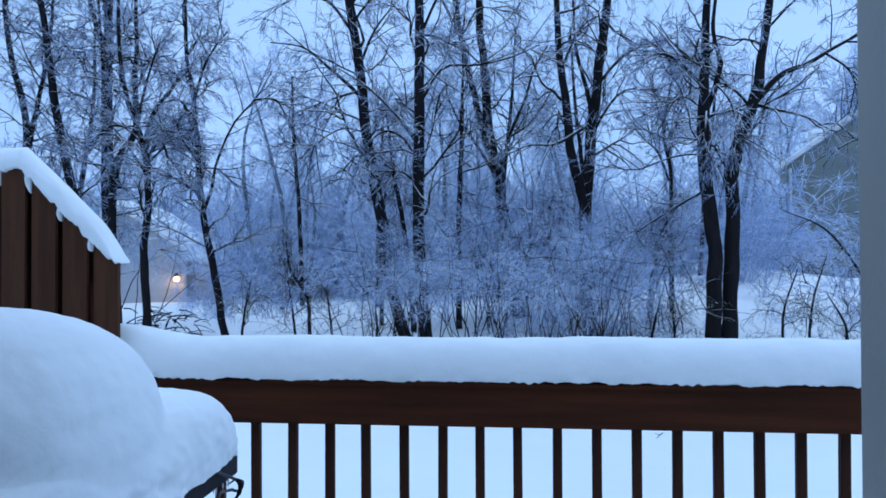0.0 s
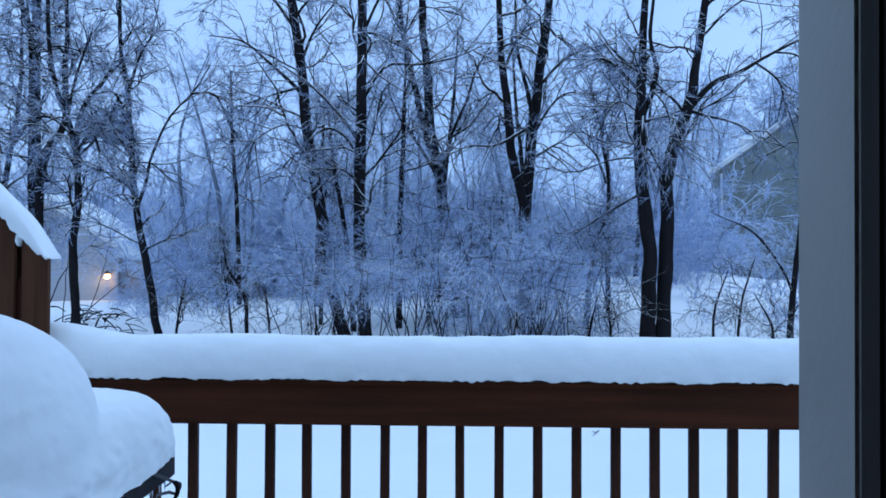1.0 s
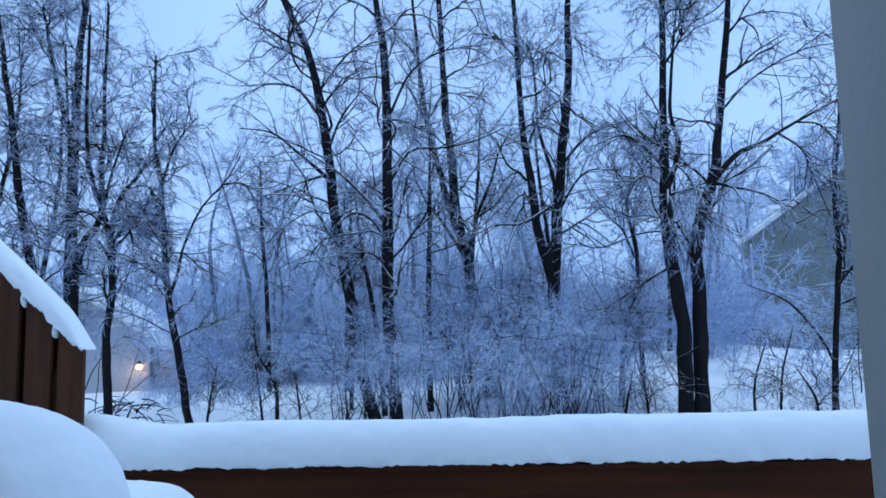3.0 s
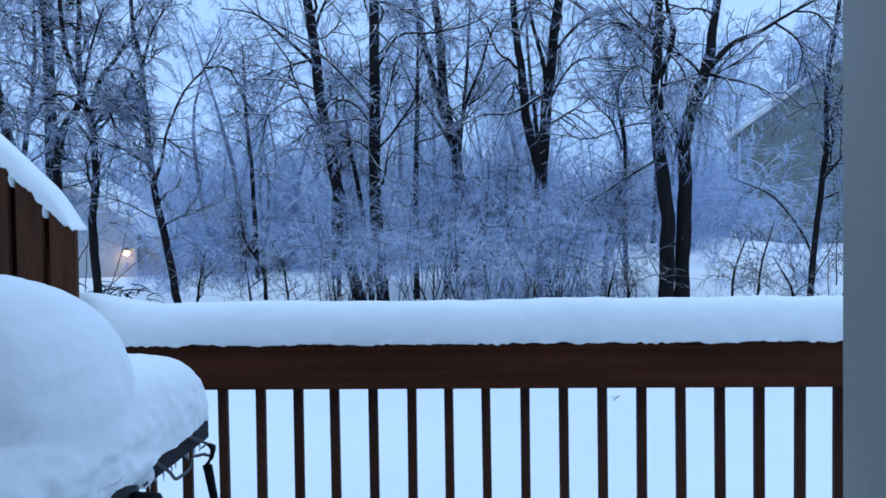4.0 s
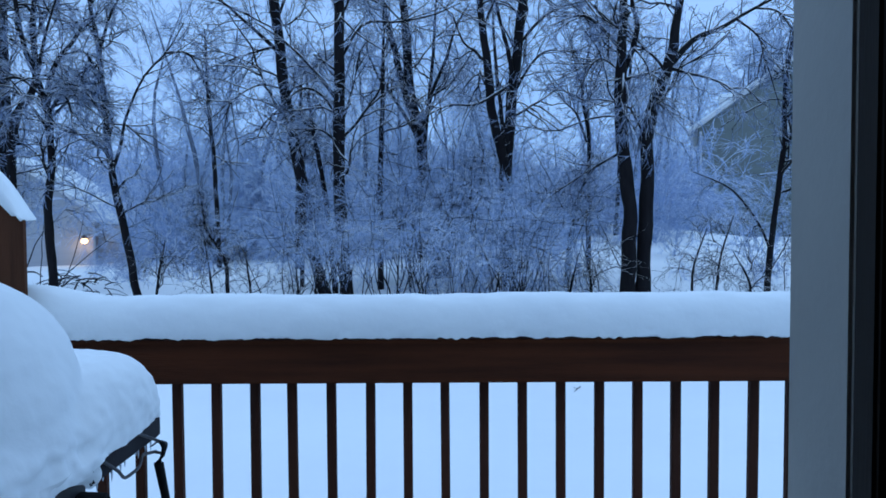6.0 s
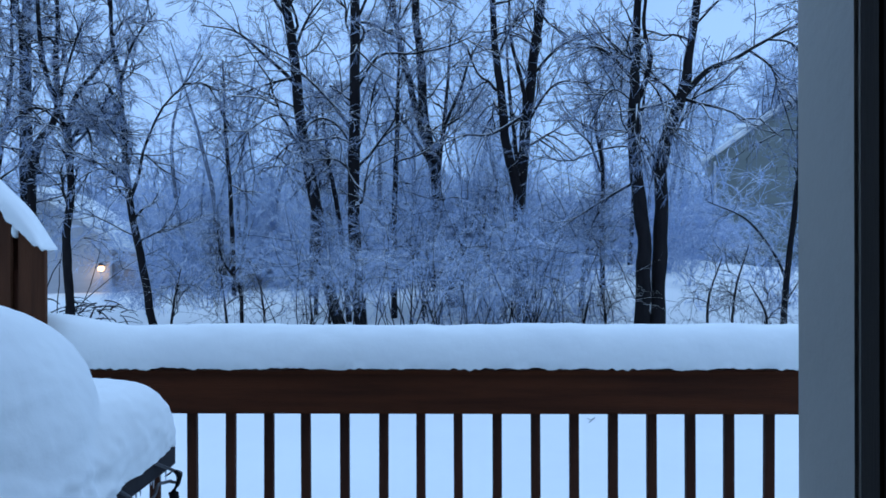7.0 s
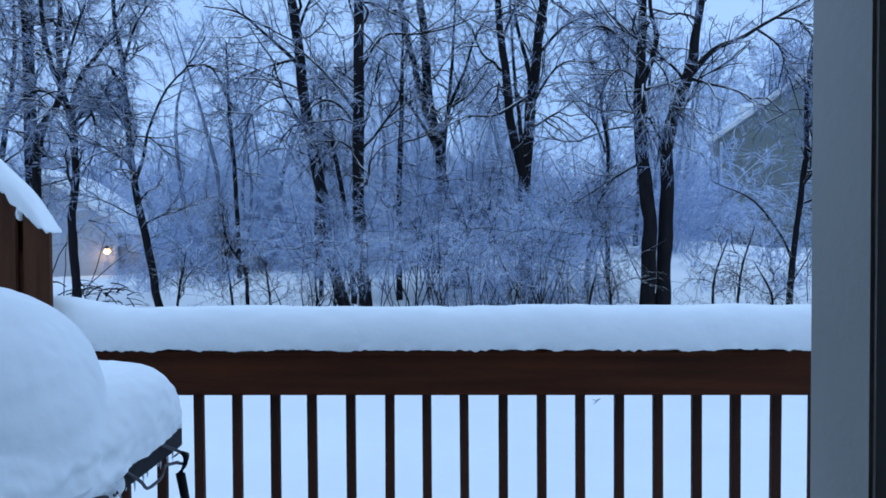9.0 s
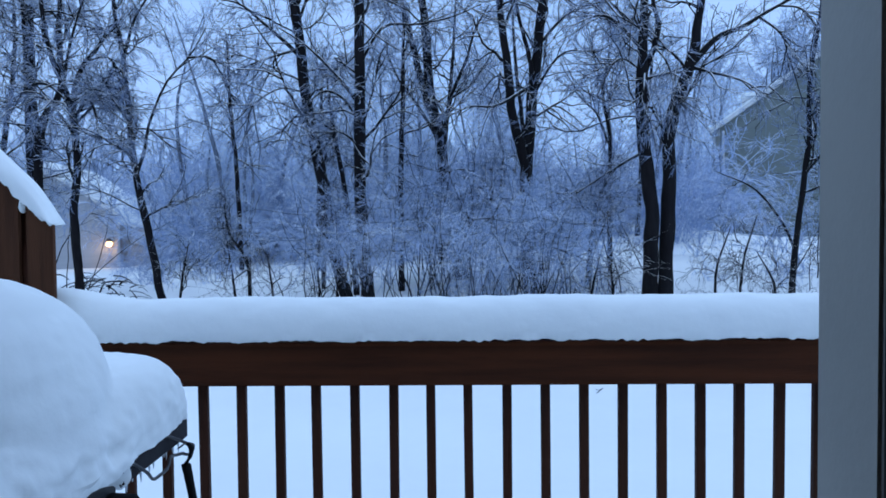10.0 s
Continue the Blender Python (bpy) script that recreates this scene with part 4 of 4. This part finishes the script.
def arching_shrub(seed):
    """Thin bare stems below, arching over into a cloud of fine frosted twigs; stems and twigs apart."""
    rng = random.Random(seed)
    stems, t = Tubes(), Tubes()
    for _ in range(3):
        p = Vector((rng.gauss(0, 0.3), rng.gauss(0, 0.2), -0.1))
        line = shoot(rng, p, Vector((rng.gauss(0, 0.16), rng.gauss(0, 0.16), 1)), rng.uniform(1.7, 2.3), 8, 0.11, -0.02)
        stems.add(line, [0.013 * (1 - 0.09 * q) for q in range(9)], 4)
        for k in range(6):
            j = rng.randrange(5, 9)
            side = shoot(rng, line[j], aside(rng, line[j] - line[j - 1], rng.uniform(0.7, 1.5)), rng.uniform(0.5, 1.1), 4, 0.25, -0.03)
            stems.add(side, [0.007, 0.006, 0.005, 0.004, 0.003], 3)
            clothe(rng, t, side, 0.45, 0.0042, 7, 5, 1.2, -0.04, segs=2)
    return stems.arrays(), t.arrays()


rng = random.Random(77)
shrubs = [shrub(200 + i) for i in range(6)]
places = []
for _ in range(78):  # the hedge-like mass beyond the crest
    y = rng.uniform(24, 31)
    x = rng.uniform(-0.6, 0.33) * y
    if -0.60 * y < x < -0.385 * y:
        continue
    places.append((x, y, float(ground_height(x, y)), rng.uniform(0, 6.3), rng.uniform(0.9, 1.75)))
for _ in range(44):  # taller growth that closes the view behind
    y = rng.uniform(29, 40)
    x = rng.uniform(-0.385, 0.27) * y
    places.append((x, y, float(ground_height(x, y)), rng.uniform(0, 6.3), rng.uniform(1.6, 2.5)))
for _ in range(18):  # denser growth between the porch and the leaning trunk
    y = rng.uniform(31, 40)
    x = rng.uniform(-0.40, -0.2) * y
    places.append((x, y, float(ground_height(x, y)), rng.uniform(0, 6.3), rng.uniform(1.9, 2.7)))
for x, y, size in ((-11.5, 17.5, 1.0), (-7.2, 21, 0.5), (-9.3, 22, 0.55), (-10.6, 23, 0.6), (-9.0, 21.0, 0.6), (-8.3, 20.0, 0.6), (3.3, 16.4, 0.4), (3.0, 17.5, 0.55), (6.2, 18.5, 0.35), (7.6, 17.5, 0.4), (8.4, 19.0, 0.9), (6.9, 21.5, 0.8), (9.6, 22.0, 1.0), (9.4, 27.0, 0.9), (10.6, 30.0, 1.0), (12.2, 33.0, 1.2), (13.6, 33.5, 1.0), (11.4, 32.0, 1.2), (1.6, 15.6, 0.4), (2.0, 15.2, 0.45)):
    places.append((x, y, float(ground_height(x, y)), rng.uniform(0, 6.3), size))
for _ in range(30):  # growth that closes the view beside and behind the porch
    y = rng.uniform(43, 52)
    x = rng.uniform(-0.56, -0.33) * y
    places.append((x, y, float(ground_height(x, y)), rng.uniform(0, 6.3), rng.uniform(2.5, 3.5)))
scatter("thicket", shrubs, places, THICKET, "tangled thicket of frosted, haze-tinted bare shrubs standing in the snow")
clouds = [arching_shrub(240 + i) for i in range(6)]
places = []
for k in range(15):  # before the trunks
    x, y = -3.0 + 5.1 * (k + rng.random()) / 15, rng.uniform(13.4, 14.9)
    places.append((x, y, float(ground_height(x, y)), rng.uniform(0, 6.3), rng.uniform(0.85, 1.2)))
for x, y, size in ((1.1, 13.9, 1.1), (1.4, 14.4, 1.15), (1.7, 14.0, 1.05), (1.3, 15.2, 1.2), (-2.1, 14.2, 1.05), (-2.5, 13.8, 1.0), (-1.6, 14.0, 1.05), (-2.3, 14.6, 1.0), (-1.9, 13.6, 0.95), (1.5, 13.5, 1.0), (1.9, 14.6, 1.1), (0.9, 14.6, 1.0), (-10.2, 17.5, 1.6), (-11.0, 18.0, 1.8), (-9.4, 18.5, 1.45), (-11.8, 17.0, 1.8), (-12.5, 18.0, 1.9), (-10.7, 17.2, 1.4), (8.3, 17.0, 1.2), (8.9, 18.5, 1.4)):
    places.append((x, y, float(ground_height(x, y)), rng.uniform(0, 6.3), size))
for _ in range(15):  # low growth that reaches the snow
    x, y = rng.gauss(0.9, 0.65), rng.uniform(14.2, 16.0)
    places.append((x, y, float(ground_height(x, y)) - 0.3, rng.uniform(0, 6.3), rng.uniform(0.5, 0.7)))
for _ in range(36):  # between and behind the trunks
    x, y = rng.gauss(0.2, 1.8), rng.uniform(17.2, 21.5)
    places.append((x, y, float(ground_height(x, y)), rng.uniform(0, 6.3), rng.uniform(1.0, 1.6)))
scatter("shrubbery", [c[1] for c in clouds], places, BRUSH, "arching bare shrubs with clouds of fine frosted, haze-tinted twigs")
scatter("shrubbery_stems", [c[0] for c in clouds], places, LIMB, "thin dark stems of the arching shrubs in the snow")


def bramble(seed):
    """A low tangle of thin dark shoots."""
    rng = random.Random(seed)
    t = Tubes()
    for _ in range(11):
        p = Vector((rng.gauss(0, 0.3), rng.gauss(0, 0.2), -0.05))
        line = shoot(rng, p, Vector((rng.gauss(0, 1.1), rng.gauss(0, 0.5), 1)), rng.uniform(0.5, 1.3), 6, 0.35, -0.16)
        t.add(line, [0.008 * (1 - 0.1 * q) for q in range(7)], 3)
        clothe(rng, t, line, 0.35, 0.004, 5, 2, 1.1, -0.1, segs=2)
    return t.arrays()


places = []
for middle, spread, count, size in ((0.9, 0.7, 8, 0.7), (2.1, 0.3, 4, 0.9), (3.45, 0.25, 5, 0.8), (-4.3, 1.2, 8, 0.55), (5.6, 0.9, 8, 0.65), (7.4, 0.6, 6, 0.8), (-8.6, 0.5, 5, 0.7)):
    for _ in range(count):
        x, y = rng.gauss(middle, spread), rng.uniform(14.4, 17.5)
        places.append((x, y, float(ground_height(x, y)), rng.uniform(0, 6.3), size * rng.uniform(0.7, 1.25)))
scatter("undergrowth", [bramble(280 + i) for i in range(6)], places, LIMB, "low tangled dark shoots poking out of the snow")


def wood(name, number, near, far, templates, sizes):
    """A belt of distant trees, clear of the two houses."""
    places = []
    while len(places) < number:
        y = rng.uniform(near, far)
        x = rng.uniform(-0.74, 0.66) * y
        if (abs(x - 18) < 8 and 33 < y < 50) or (abs(x + 18) < 6 and 30 < y < 44) or (x > 0.28 * y and y < 38) or (-0.60 * y < x < -0.385 * y and y < 42) or (0.08 * y < x < 0.26 * y and rng.random() < 0.6):
            continue
        places.append((x, y, float(ground_height(x, y)), rng.uniform(0, 6.3), rng.uniform(*sizes)))
    scatter(name, [p[1] for p in templates], places, FAR_TWIG, "distant wood of frosted bare trees with pale haze in its colour")
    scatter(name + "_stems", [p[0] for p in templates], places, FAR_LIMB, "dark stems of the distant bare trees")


wood("near_wood", 58, 27, 46, [far_tree(300 + i, 26, 7, 4, 0.013, 2) for i in range(5)], (0.7, 1.2))
wood("far_wood", 155, 46, 100, [far_tree(320 + i, 20, 5, 3, 0.026, 1) for i in range(5)], (0.8, 1.35))
places = [(rng.uniform(0.27, 0.52) * y, y, float(ground_height(20, y)), rng.uniform(0, 6.3), rng.uniform(1.5, 2.0)) for y in (rng.uniform(52, 66) for _ in range(26))]
tall = [far_tree(340 + i, 22, 6, 3, 0.02, 2) for i in range(4)]
scatter("tall_wood", [p[1] for p in tall], places, FAR_TWIG, "tall frosted bare trees, haze-tinted, beyond the neighbour house")
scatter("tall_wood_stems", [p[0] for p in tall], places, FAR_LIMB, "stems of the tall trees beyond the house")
